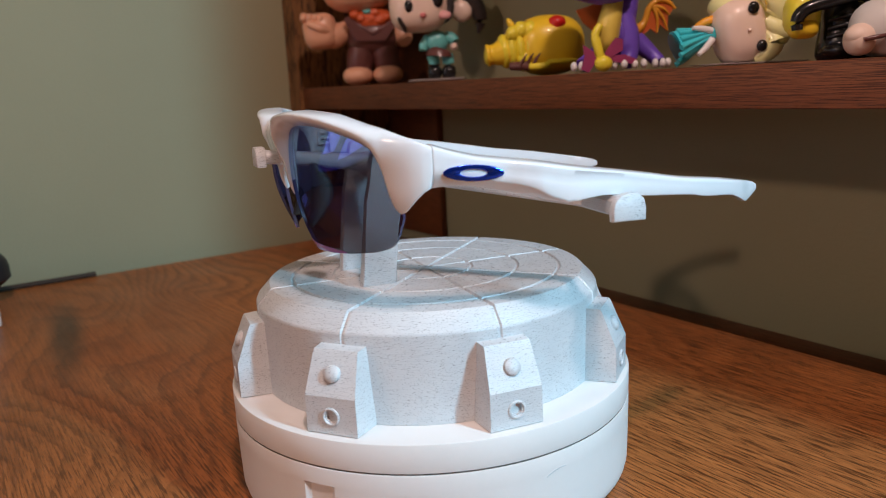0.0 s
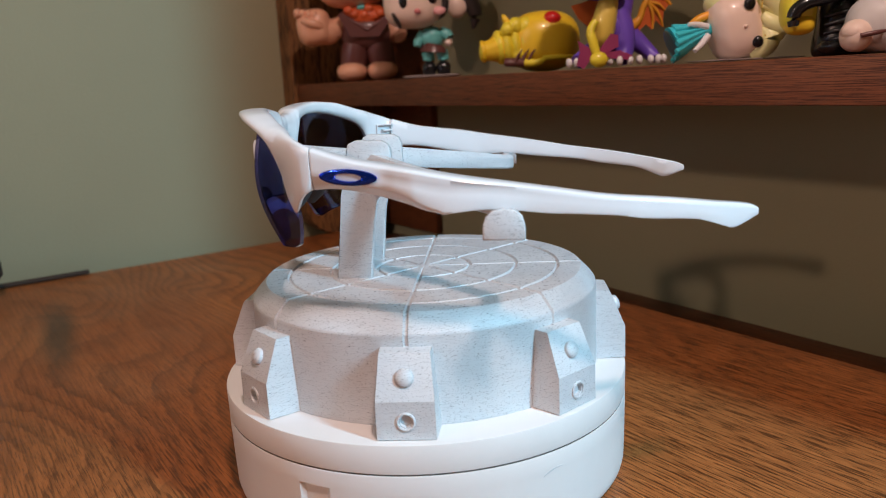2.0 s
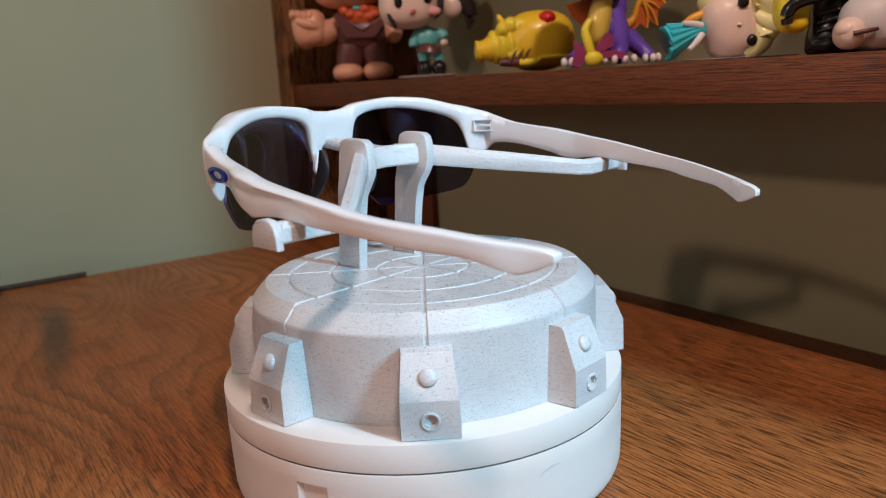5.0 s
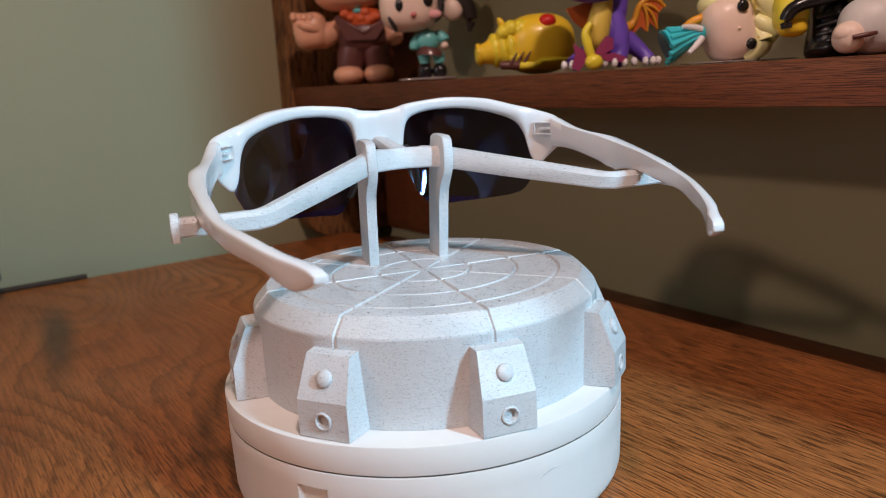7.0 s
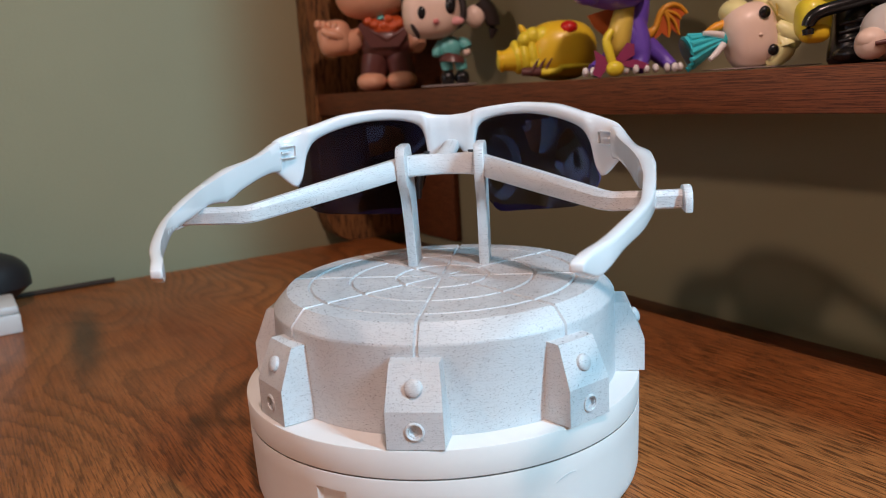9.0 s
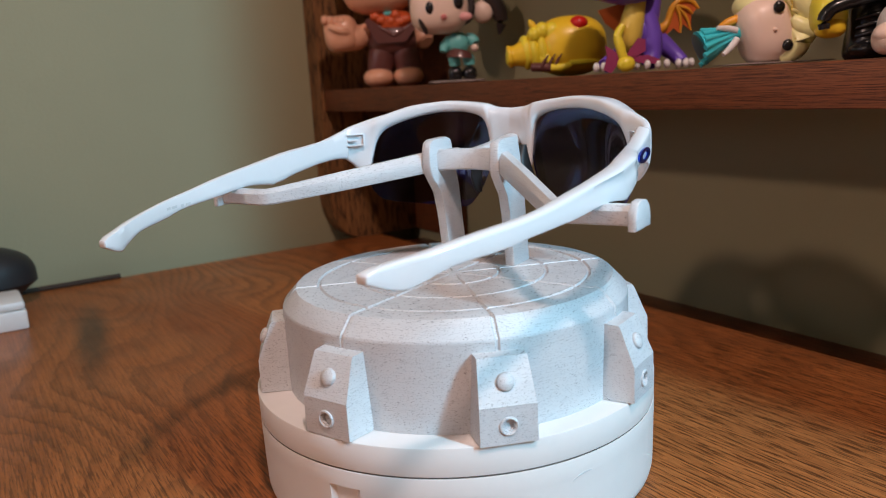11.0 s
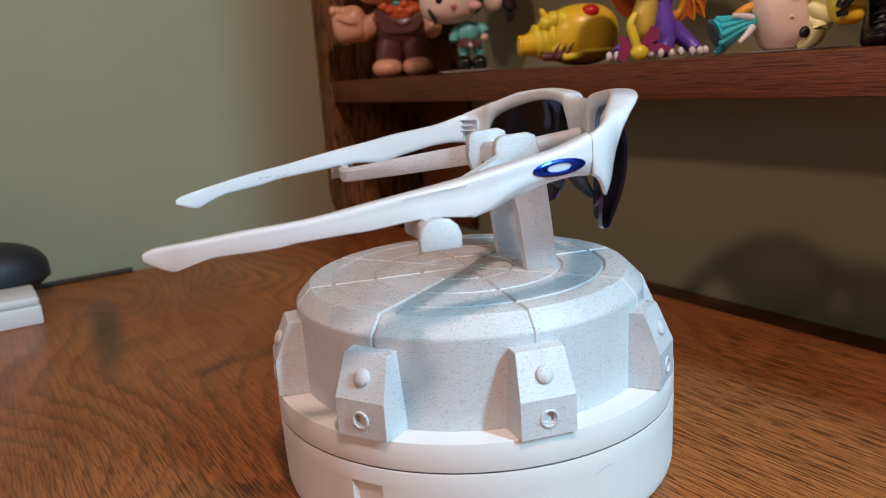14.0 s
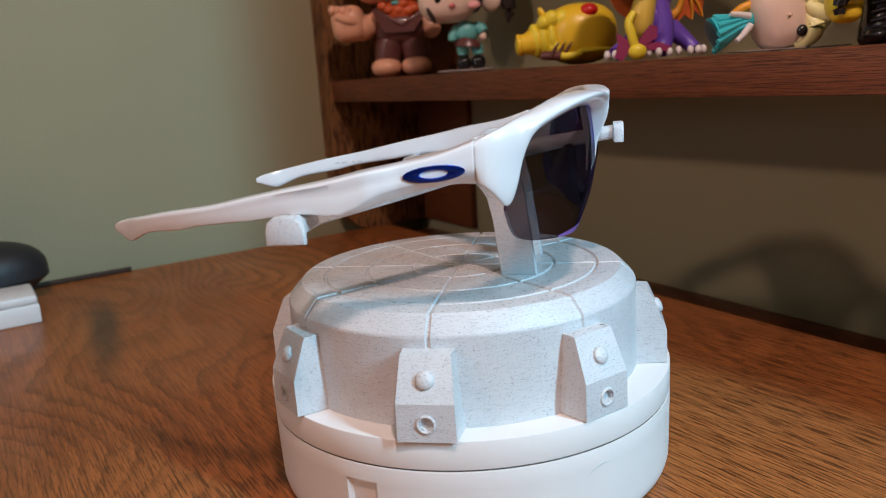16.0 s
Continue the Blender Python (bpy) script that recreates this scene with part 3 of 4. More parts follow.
def temple_ring(x):
    """Section of a temple at x: (y, z) points, the crease on its outer face and the part below it leaning in."""
    zt, zb, yo, yi = (smooth_table(t, x) for t in (TEMPLE_TOP, TEMPLE_LOW, TEMPLE_OUT, TEMPLE_IN))
    th, h = yo - yi, zt - zb
    crease = smooth_table([(19.5, 0.30), (8, 0.22), (-4, 0.24), (-14, 0.06), (-20, 0.0), (-102, 0.0)], x)
    lean = smooth_table([(19.5, 1.6), (8, 2.2), (-4, 2.4), (-14, 1.2), (-20, 0.2), (-102, 0.0)], x)
    dish = smooth_table([(19.5, 0), (4, 0.2), (-6, 0.6), (-14, 0.85), (-24, 0.75), (-36, 0.4), (-52, 0.1), (-102, 0)], x)
    crown = smooth_table([(21.4, 1.1), (10, 1.2), (0, 1.3), (-14, 1.2), (-26, 1.0), (-40, 0.8), (-80, 0.6), (-102, 0.2)], x) / h
    pr = [(-0.35, 1.0), (-0.3 * th, 1.0 + 0.3 * crown), (-0.75 * th, 0.99 + 0.85 * crown), (-0.96 * th, 0.92 + 0.9 * crown), (-th, 0.72), (-th, 0.3), (-0.95 * th, 0.09), (-0.8 * th, 0.0), (-0.35 * th - lean * 0.5, 0.0), (-lean - 0.3, 0.02), (-0.15 - lean * 0.15, crease + 0.03), (0, crease + 0.1), (-0.45 * dish, 0.55),
          (-dish, 0.78), (-0.05, 0.94)]
    return [(yo + dy, zb + v * h) for dy, v in pr]


def along_ray(ring, cx, cz, dx, dz):
    """Where the ray from (cx, cz) leaves a closed outline."""
    best = 0.0
    for (x0, z0), (x1, z1) in zip(ring, ring[1:] + ring[:1]):
        ex, ez = x1 - x0, z1 - z0
        det = dx * ez - dz * ex
        if abs(det) < 1e-9:
            continue
        t = ((x0 - cx) * ez - (z0 - cz) * ex) / det
        w = ((x0 - cx) * dz - (z0 - cz) * dx) / det
        if -1e-6 <= w <= 1 + 1e-6 and t > best:
            best = t
    return cx + dx * best, cz + dz * best


def build_sunglasses():
    g = thing("sunglasses", "white half-rim wraparound sunglasses with blue mirrored lenses", "sunglasses")
    bm = bmesh.new()
    us = []
    u = 0.0
    while u < 56.9:
        us.append(u)
        u += 0.35 if 4 < u < 12.5 else 0.9
    half = [(u, None) for u in us] + [(57.0, k / 40) for k in range(41)]
    last = temple_ring(19.85)
    ly, lz = sum(p[0] for p in last) / len(last), sum(p[1] for p in last) / len(last)

    def front_ring(u, s, sd):
        if s is None:
            a, w = u, 0.0
            nrm = front_n(a)
        else:
            p, out_way = bend_at(s)
            a = 57.0 + 12.5 * (BEND[0].x - p.x) / (BEND[0].x - BEND[2].x)
            w = max(0.0, (s - 0.45) / 0.55) ** 2
            turn = min(1.0, s / 0.3)
            flat = front_n(57.0)
            nrm = (Vector((flat.x, flat.y, 0)) * (1 - turn) + Vector((out_way.x, out_way.y, 0)) * turn).normalized()
        zt, zb = smooth_table(BROW_TOP, a), smooth_table(BROW_LOW, a)
        zc, h = (zt + zb) / 2, (zt - zb) / 2
        fwd = smooth_table([(0, 4.4), (6, 4.8), (10, 5.5), (18, 7.2), (32, 7.2), (42, 6.9), (49, 6.1), (56, 4.6), (60, 3.4), (64, 1.8), (67, 0.7), (69.5, 0.0)], a)
        back = smooth_table([(0, 2.6), (5, 3.0), (9, 3.6), (14, 3.2), (50, 3.0), (64, 3.8), (69.5, 4.8)], a)
        ring = []
        for e, v in squircle(30, 1.0, h, smooth_table([(0, 3.0), (40, 2.8), (52, 2.3), (66, 2.3), (69.5, 2.8)], a)):
            z = zc + v
            up = min(1.0, max(0.0, (z - zb) / 5.0))
            low = min(1.0, max(0.0, ((125 if a > 46 or a < 16 else 121) - z) / 10))
            if e > 0:
                e2 = e * (min(0.9, fwd) + (fwd - min(0.9, fwd)) * math.sin(up * math.pi / 2) * (1 - 0.85 * low))
            else:
                e2 = e * back * (1 - 0.45 * low * (1 - w))
            if s is None:
                q = Vector((front_x(a, z), a, z)) + nrm * e2
            else:
                q = Vector((p.x - (z - 120) ** 2 / 180 * (1 - s), p.y, z)) + nrm * e2
                ty, tz = along_ray(last, ly, lz, e * 2.3, v)
                q = q.lerp(Vector((19.85, ty, tz)), w)
            ring.append(G(q.x, sd * q.y, q.z))
        return ring
    rings = []
    for sd in (-1, 1):
        side = [front_ring(u, s, sd) for u, s in half]
        rings += list(reversed(side)) if sd < 0 else side[1:]
    loft(bm, rings)
    part("front_frame", bm, M_FRAME, g, "glossy white half-rim front", 50)

    outline = [(10.2, 121.5), (11.0, 125.2), (14.5, 127.5), (20, 128.8), (32, 129.4), (43, 127.6), (50, 125.6), (55, 123.0), (58.2, 118.6), (59.0, 113.5), (59.4, 108.6), (61.0, 104.2), (61.0, 102.4), (59.6, 99.5), (58.2, 96.8), (55.6, 93.6),
               (52.6, 92.2), (49.2, 91.3), (40, 90.0), (30, 89.2), (22.5, 88.7), (19.6, 89.2), (17.4, 91.2), (14.2, 96.0), (11.6, 102.5), (10.0, 109.0), (9.6, 115.5)]
    outline = [q[:2] for q in curved([(y, z, 0) for y, z in outline + outline[:1]], 3)][:-1]
    cy, cz = 34.0, 109.0
    for sd in (1, -1):
        bm = bmesh.new()
        front, back = [], []
        steps = (1.0, 0.96, 0.9, 0.82, 0.74, 0.65, 0.56, 0.47, 0.38, 0.29, 0.2, 0.11, 0.03)
        for k in steps:
            fr, bk = [], []
            for y, z in outline:
                yy, zz = cy + (y - cy) * k, cz + (z - cz) * k
                n = front_n(yy)
                belly = max(0.0, 1 - ((yy - 33.5) / 30) ** 2) ** 2 * max(0.0, 1 - ((zz - 107) / 26) ** 2) ** 2
                p = Vector((front_x(yy, zz), yy, zz)) + n * (3.1 * belly - 0.2)
                q = p - n * 1.1
                fr.append(bm.verts.new(G(p.x, sd * p.y, p.z)))
                bk.append(bm.verts.new(G(q.x, sd * q.y, q.z)))
            front.append(fr)
            back.append(bk)
        m = len(outline)
        for rows, mi in ((front, 0), (back, 1)):
            for a, b in zip(rows, rows[1:]):
                for i in range(m):
                    bm.faces.new((a[i], a[(i + 1) % m], b[(i + 1) % m], b[i])).material_index = mi
            bm.faces.new(rows[-1]).material_index = mi
        for i in range(m):
            bm.faces.new((front[0][i], back[0][i], back[0][(i + 1) % m], front[0][(i + 1) % m])).material_index = 2
        lens = part("lens", bm, [M_MIRROR, M_LENS, M_LENSEDGE], g, "dark lens with a blue violet mirror coating", 40)
        # ground bevel along the lower inner edge, tapering outwards; its violet reflection is painted
        bm = bmesh.new()
        low_edge = [q for q in outline if q[1] < 92.5 and 16.5 < q[0] < 41]
        rings = []
        for y, z in low_edge:
            k = min(1.0, (y - 16.0) / 3.0) * max(0.04, 1 - ((y - 19) / 23) ** 2 if y > 19 else 1.0)
            ring = []
            for zz, proud in ((z + 0.05, 0.05), (z + 0.05, 0.22), (z + 0.1 + 2.5 * k, 0.10), (z + 0.1 + 2.5 * k, 0.02)):
                n = front_n(y)
                belly = max(0.0, 1 - ((y - 33.5) / 30) ** 2) ** 2 * max(0.0, 1 - ((zz - 107) / 26) ** 2) ** 2
                q = Vector((front_x(y, zz), y, zz)) + n * (3.1 * belly - 0.2 + proud)
                ring.append(G(q.x, sd * q.y, q.z))
            rings.append(ring)
        loft(bm, rings)
        part("bevel", bm, M_GLINT, lens, "bevelled lens edge with its violet glint painted on", 40)

        # temple
        bm = bmesh.new()
        rings = []
        x = 19.0
        xs = [19.7, 19.55, 19.3]
        while x > -102.3:
            xs.append(x)
            x -= 0.7
        xs.append(-102.5)
        for x in xs:
            ring = [G(x, sd * y, z) for y, z in temple_ring(x)]
            if x > 19.4:
                mid = sum(ring, Vector()) / len(ring)
                ring = [mid + (q - mid) * (0.93 if x > 19.6 else 0.98) for q in ring]
            rings.append(ring)
        for f, dx in ((0.92, 0.4), (0.8, 0.3)):
            mid = sum((q for q in rings[-1]), Vector()) / len(rings[-1])
            rings.append([mid + (q - mid) * f - Vector((0.0004 * dx, 0, 0)) for q in rings[-1]])
        loft(bm, rings)
        tp = part("temple", bm, M_FRAME, g, "glossy white temple arm", 55)

        # emblem: an oval ring
        bm = bmesh.new()
        rings = []
        for i in range(40):
            a = 2 * math.pi * i / 40
            ring = []
            for lx, lz, dn in ((8.3, 2.3, -0.4), (8.2, 2.2, 0.35), (7.4, 1.85, 0.6), (4.4, 1.25, 0.6), (3.8, 1.05, 0.25), (3.8, 1.05, -0.4)):
                px = 9.0 + lx * math.cos(a)
                pz = 114.75 + lz * math.sin(a) + (px - 9.0) * 0.05
                ring.append(G(px, sd * (smooth_table(TEMPLE_OUT, px) + dn), pz))
            rings.append(ring)
        loft(bm, rings + rings[:1], caps=False)
        bmesh.ops.remove_doubles(bm, verts=bm.verts, dist=1e-6)
        part("emblem", bm, M_EMBLEM, tp, "oval blue metallic emblem", 45)

        # hinge knuckles on the inside
        bm = bmesh.new()
        ax, ay = Vector((25.4, 59.9)), Vector((18.8, 64.3))
        across = (ay - ax).normalized()
        out_n = Vector((across.y, -across.x))
        if out_n.y > 0:
            out_n = -out_n
        for f0, f1, z0, z1, h in ((0.0, 1.0, 120.8, 121.2, 0.15), (0.0, 1.0, 116.2, 116.6, 0.15), (0.0, 0.06, 116.6, 120.8, 0.15), (0.35, 0.9, 118.3, 119.0, 0.28)):
            p0, p1 = ax + (ay - ax) * f0, ax + (ay - ax) * f1
            a = [p0 - out_n * 2.4, p1 - out_n * 2.4, p1 + out_n * h, p0 + out_n * h]
            loft(bm, [[G(q.x, sd * q.y, z0) for q in a], [G(q.x, sd * q.y, z1) for q in a]])
        part("hinge", bm, M_FRAME, g, "white moulded hinge knuckles", 30)
        # nose pad
        bm = bmesh.new()
        rings = []
        for k in range(11):
            u = k / 10
            z = 115.0 - 20.0 * u
            y = 9.2 + 5.5 * u
            x = 43.6 - 5.5 * math.sin(math.pi * min(1, u * 0.8 + 0.15)) + 1.5 * u
            w = 0.25 + 3.4 * math.sin(math.pi * (0.04 + 0.92 * u)) ** 0.6
            rings.append([G(x + p, sd * (y + q), z) for p, q in squircle(18, w, 1.3, 2.2)])
        loft(bm, rings)
        part("nose_pad", bm, M_RUBBER, g, "black rubber nose pad")
    # print on the inner face of a temple: plain bars
    bm = bmesh.new()
    for i, wd in enumerate((2.2, 1.4, 2.6, 1.8)):
        x0 = -58 - i * 3.4
        a = [(x0, 103.2), (x0 - wd, 103.1), (x0 - wd, 104.0), (x0, 104.1)]
        yy = smooth_table(TEMPLE_IN, x0 - wd / 2)
        loft(bm, [[G(px, smooth_table(TEMPLE_IN, px) - 0.08, pz) for px, pz in a], [G(px, yy + 0.5, pz) for px, pz in a]])
    part("print", bm, M_INK, g, "faint grey bars of print", 0)
    return g


# ---------------------------------------------------------------- toy figurines on the shelf
SHELF_Z = 0.1406


def vinyl(name, colour, rough=0.38):
    return plastic(name, colour, rough, 0.04, 0.15)


V_SKIN = vinyl("peach_vinyl", (0.80, 0.42, 0.27))
V_PALE = vinyl("pale_vinyl", (0.93, 0.72, 0.61))
V_BROWN = vinyl("maroon_brown_vinyl", (0.13, 0.045, 0.040))
V_ORANGE = vinyl("orange_red_vinyl", (0.60, 0.10, 0.025))
V_TEAL = vinyl("teal_vinyl", (0.15, 0.54, 0.53))
V_BLACK = vinyl("black_vinyl", (0.010, 0.010, 0.012), 0.25)
V_HAIR = vinyl("dark_brown_vinyl", (0.03, 0.022, 0.022))
V_PINK = vinyl("rose_vinyl", (0.70, 0.22, 0.22))
V_YELLOW = vinyl("yellow_vinyl", (0.90, 0.76, 0.05))
V_AMBER = vinyl("amber_vinyl", (0.92, 0.63, 0.03))
V_RED = vinyl("red_vinyl", (0.60, 0.012, 0.012))
V_PURPLE = vinyl("purple_vinyl", (0.17, 0.085, 0.58))
V_CREAM = vinyl("cream_vinyl", (0.78, 0.58, 0.10))
V_FLAME = vinyl("flame_orange_vinyl", (0.85, 0.38, 0.03))
V_RUST = vinyl("rust_vinyl", (0.66, 0.14, 0.03))
V_MAGENTA = vinyl("magenta_vinyl", (0.32, 0.045, 0.14))
V_WHITE = vinyl("white_vinyl", (0.86, 0.85, 0.86))
V_BLONDE = vinyl("blonde_vinyl", (0.90, 0.86, 0.42))
V_CYAN = vinyl("turquoise_vinyl", (0.06, 0.66, 0.78))
V_GREY = vinyl("pearl_grey_vinyl", (0.72, 0.68, 0.66), 0.5)
V_BLUSH = vinyl("blush_pink_vinyl", (0.86, 0.42, 0.42))
V_DEEPTEAL = vinyl("deep_teal_vinyl", (0.02, 0.10, 0.13))
V_CLEAR = plastic("clear_display_disc", (0.35, 0.30, 0.29), 0.12, 0.02, 0.6)


class Figure:
    """One mesh with several colours; X runs across the view, Y away, Z up, in millimetres."""

    def __init__(self, name, x, y, mats, turn=58.0):
        self.bm, self.mats, self.name = bmesh.new(), mats, name
        self.m = pose(x, y, SHELF_Z, 0, 0, turn)
        self.low = 1e9

    def ball(self, mat, x, y, z, rx, ry=None, rz=None, tilt=0.0, lean=0.0, power=2.0, n=20):
        ry, rz = ry or rx, rz or rx
        r = bmesh.ops.create_uvsphere(self.bm, u_segments=n, v_segments=max(8, n * 2 // 3), radius=1)
        rot = Matrix.Rotation(radians(tilt), 3, "Y") @ Matrix.Rotation(radians(lean), 3, "X")
        for v in r["verts"]:
            c = v.co
            if power != 2.0:
                k = sum(abs(q) ** power for q in c) ** (-1 / power)
                c = c * k
            v.co = rot @ Vector((c.x * rx, c.y * ry, c.z * rz)) + Vector((x, y, z))
        self.paint(r["verts"], mat)

    def paint(self, verts, mat):
        i = self.mats.index(mat)
        for f in {f for v in verts for f in v.link_faces}:
            f.material_index = i

    def limb(self, mat, pts, n=12):
        """A tapered round limb through (x, y, z, r) points."""
        n, rings = max(n, 14), []
        pts = curved(pts, 4)
        for k, (x, y, z, r) in enumerate(pts):
            a, b = Vector(pts[max(0, k - 1)][:3]), Vector(pts[min(len(pts) - 1, k + 1)][:3])
            q = (b - a).to_track_quat("Z", "Y")
            rings.append([Vector((x, y, z)) + q @ Vector((r * math.cos(2 * math.pi * i / n), r * math.sin(2 * math.pi * i / n), 0)) for i in range(n)])
        rows = loft(self.bm, rings, self.mats.index(mat))

    def plate(self, mat, pts, y0, y1, bend=0.0):
        a = [self.bm.verts.new((x, y0 + bend * x * x, z)) for x, z in pts]
        b = [self.bm.verts.new((x, y1 + bend * x * x, z)) for x, z in pts]
        i, n = self.mats.index(mat), len(pts)
        fs = [self.bm.faces.new(a), self.bm.faces.new(list(reversed(b)))]
        fs += [self.bm.faces.new((a[(k + 1) % n], a[k], b[k], b[(k + 1) % n])) for k in range(n)]
        for f in fs:
            f.material_index = i

    def done(self, label, category="figurine"):
        low = min(v.co.z for v in self.bm.verts)
        for v in self.bm.verts:
            v.co.z -= low
            v.co = v.co * 0.001
        ob = shape(self.name, self.bm, self.mats, label, category, "toy figurines on the shelf", smooth=40)
        ob.matrix_basis = self.m
        return ob


def build_figurines():
    # stout figurine with large fists
    f = Figure("toy_figurine", -0.366, 0.190, [V_SKIN, V_BROWN, V_ORANGE, V_HAIR, V_TEAL])
    f.ball(V_SKIN, -14, -4, 6, 13, 15, 8, power=2.3)
    f.ball(V_SKIN, 12, -4, 6, 13, 15, 8, power=2.3)
    for sd in (-1, 1):
        f.limb(V_BROWN, [(sd * 13, 1, 10, 11), (sd * 12, 0, 16, 11.5), (sd * 10, 0, 25, 12), (sd * 7, 0, 34, 11)], 18)
    f.ball(V_BROWN, 0, 0, 38, 22, 15, 14, power=2.6)
    f.ball(V_ORANGE, 1, 0, 51, 19, 14, 11, power=2.4)
    # bib of the overalls, open to a point, and the straps over the shirt
    f.plate(V_BROWN, [(-22, 52), (-19, 55), (2, 39.5), (18, 49), (21, 46), (12, 34), (-12, 34)], -17.5, -11)
    f.limb(V_BROWN, [(-19, -14, 53, 1.6), (-8, -16.5, 46, 1.5), (2, -17.5, 39.5, 1.2)])
    f.limb(V_BROWN, [(18, -14, 49, 1.6), (10, -16.5, 44, 1.5), (2, -17.5, 39.5, 1.2)])
    for x, z in ((-8, 53), (0, 52), (8, 51), (13, 53), (-13, 56), (4, 57)):
        f.ball(V_ORANGE, x, -12.5, z, 4.4, 2.5, 3.6)
    f.ball(V_TEAL, -2, -12, 58, 4, 3, 2)
    f.limb(V_SKIN, [(-16, 1, 50, 6), (-23, -2, 44, 8), (-31, -4, 41, 11.5), (-37, -4, 42, 12)], 18)
    f.ball(V_SKIN, -43, -5, 44, 14.5, 15, 15, power=3.0, tilt=-6, n=26)
    for k in range(4):
        f.ball(V_SKIN, -55 + k * 4.6, -13, 55 - k * 0.6, 3.4, 7, 4.2, power=2.5)
    f.limb(V_SKIN, [(-51, -18, 50, 3.2), (-45, -20, 47, 3.6), (-39, -19, 45, 3.4), (-35, -16, 43, 2.6)])
    f.limb(V_SKIN, [(16, 1, 50, 6), (22, 0, 42, 8), (27, 0, 36, 9), (29, -2, 33, 6)])
    f.ball(V_SKIN, -10, 2, 86, 31, 26, 27, power=3.0, n=28)
    f.ball(V_HAIR, -10, 6, 101, 32, 26, 18, power=2.8, n=24)
    f.done("stout peach figurine in maroon overalls with large fists")

    # small figurine with a dark ponytail, on a clear disc
    f = Figure("toy_figurine", -0.270, 0.190, [V_PALE, V_TEAL, V_HAIR, V_BLACK, V_BROWN, V_PINK, V_BLUSH, V_CLEAR])
    f.ball(V_CLEAR, 0, 0, 0.8, 22, 18, 1.2, power=4)
    for x in (-1, 10):
        f.ball(V_BLACK, x, -1, 6, 5.5, 6, 5.5, power=2.6)
        f.limb(V_TEAL, [(x, 0, 8, 4), (x, 0, 14, 4.4), (x - 1, 0, 19, 4.6)])
    f.limb(V_BROWN, [(3, 0, 18, 10.5), (3.5, 0, 22, 9), (4, 0, 24, 7.5)], 16)
    f.ball(V_TEAL, 2, 0, 29, 8.5, 7, 8, power=2.4)
    f.limb(V_TEAL, [(8, 0, 33, 3.5), (13, 0, 31, 4.5), (15, -1, 28, 4)])
    f.ball(V_PALE, 14.5, -1, 25, 3, 3, 3)
    f.limb(V_TEAL, [(-4, 0, 33, 3.5), (-8, -1, 27, 3.8), (-9, -2, 23, 3)])
    f.ball(V_PALE, -11, -2, 55, 22, 19, 19, power=2.8, n=28)
    f.ball(V_HAIR, -10, 5, 66, 24, 19, 17, power=2.6, n=24)
    f.ball(V_BLACK, -18, -19, 54, 3.6, 3, 5.2)
    f.ball(V_BLACK, 3, -18.5, 58, 4.2, 3, 6)
    f.ball(V_PINK, -8, -20.5, 47, 2.4, 2, 2)
    f.ball(V_BLUSH, 8, -16.6, 47, 5.0, 2.0, 3.0)
    for k in range(3):
        f.limb(V_BLACK, [(6, -18.5, 61 + k * 0.6, 0.7), (8.5 + k * 0.4, -18.5, 63 + k * 1.6, 0.35)], 6)
    f.limb(V_HAIR, [(-24, -10, 64, 4), (-25, -14, 54, 3.2), (-24, -15, 44, 2.6), (-21, -14, 36, 1)])
    f.ball(V_PALE, 22, 2, 51, 8, 6, 8.5)
    f.limb(V_HAIR, [(11, -2, 66, 4), (13, -4, 54, 3.4), (10, -5, 46, 3), (6, -6, 42, 1)])
    f.limb(V_HAIR, [(26, 4, 62, 7), (33, 4, 54, 6.5), (36, 4, 44, 5), (34, 4, 34, 1)])
    f.ball(V_TEAL, 32, 2, 55, 2.6, 3, 4)
    f.done("small figurine in teal with a dark ponytail")

    # round yellow figurine lying on its side
    f = Figure("toy_figurine", -0.144, 0.192, [V_AMBER, V_YELLOW, V_RED, V_BROWN])
    f.ball(V_AMBER, 0, 0, 18.5, 22.5, 21, 18.5, power=2.5, n=28)
    f.ball(V_RED, 3, -14.5, 31, 5.6, 5.6, 4.6)
    for k, (x, r) in enumerate(((-14, 14.0), (-19, 13.5), (-24, 12.2), (-28.5, 10.4))):
        f.ball(V_YELLOW, x, -4, 17 - k * 0.4, 4.6, r, r * 1.02, tilt=-8)
    f.limb(V_AMBER, [(-28, -5, 15.5, 9.6), (-33, -6, 14.5, 7.2), (-37, -6, 14, 6.2), (-38.5, -6, 13.8, 6.8), (-40, -6, 13.6, 6.6)], 18)
    f.ball(V_YELLOW, -40, -6, 13.6, 1.4, 5.4, 5.4)
    for x, z, r in ((-13, 27, 5.5), (-19, 28, 4.8), (-24, 26, 4.2), (-11, 20, 5.5), (-17, 11, 5)):
        f.ball(V_YELLOW, x, -12, z, r, 5, r * 1.1)
    f.ball(V_AMBER, -24, -8, 31, 2.2, 3, 5, tilt=-30)
    for k in range(3):
        f.limb(V_BROWN, [(-21 + k * 4, -19, 6, 1.2), (-19 + k * 4, -20, 10, 0.9), (-16.5 + k * 4, -20, 13.5, 0.3)], 8)
    f.limb(V_BROWN, [(-26, -14, 6.5, 2.6), (-20, -17, 6.2, 2.8), (-15, -19, 5.8, 2.6)])
    f.limb(V_YELLOW, [(-16, -18, 5.6, 2.4), (-8, -20, 5.6, 2.2), (-3, -20, 7, 1.8)])
    f.limb(V_YELLOW, [(-4, -20, 8, 1.6), (6, -20, 8.2, 1.6), (15, -17, 8, 1.2)])
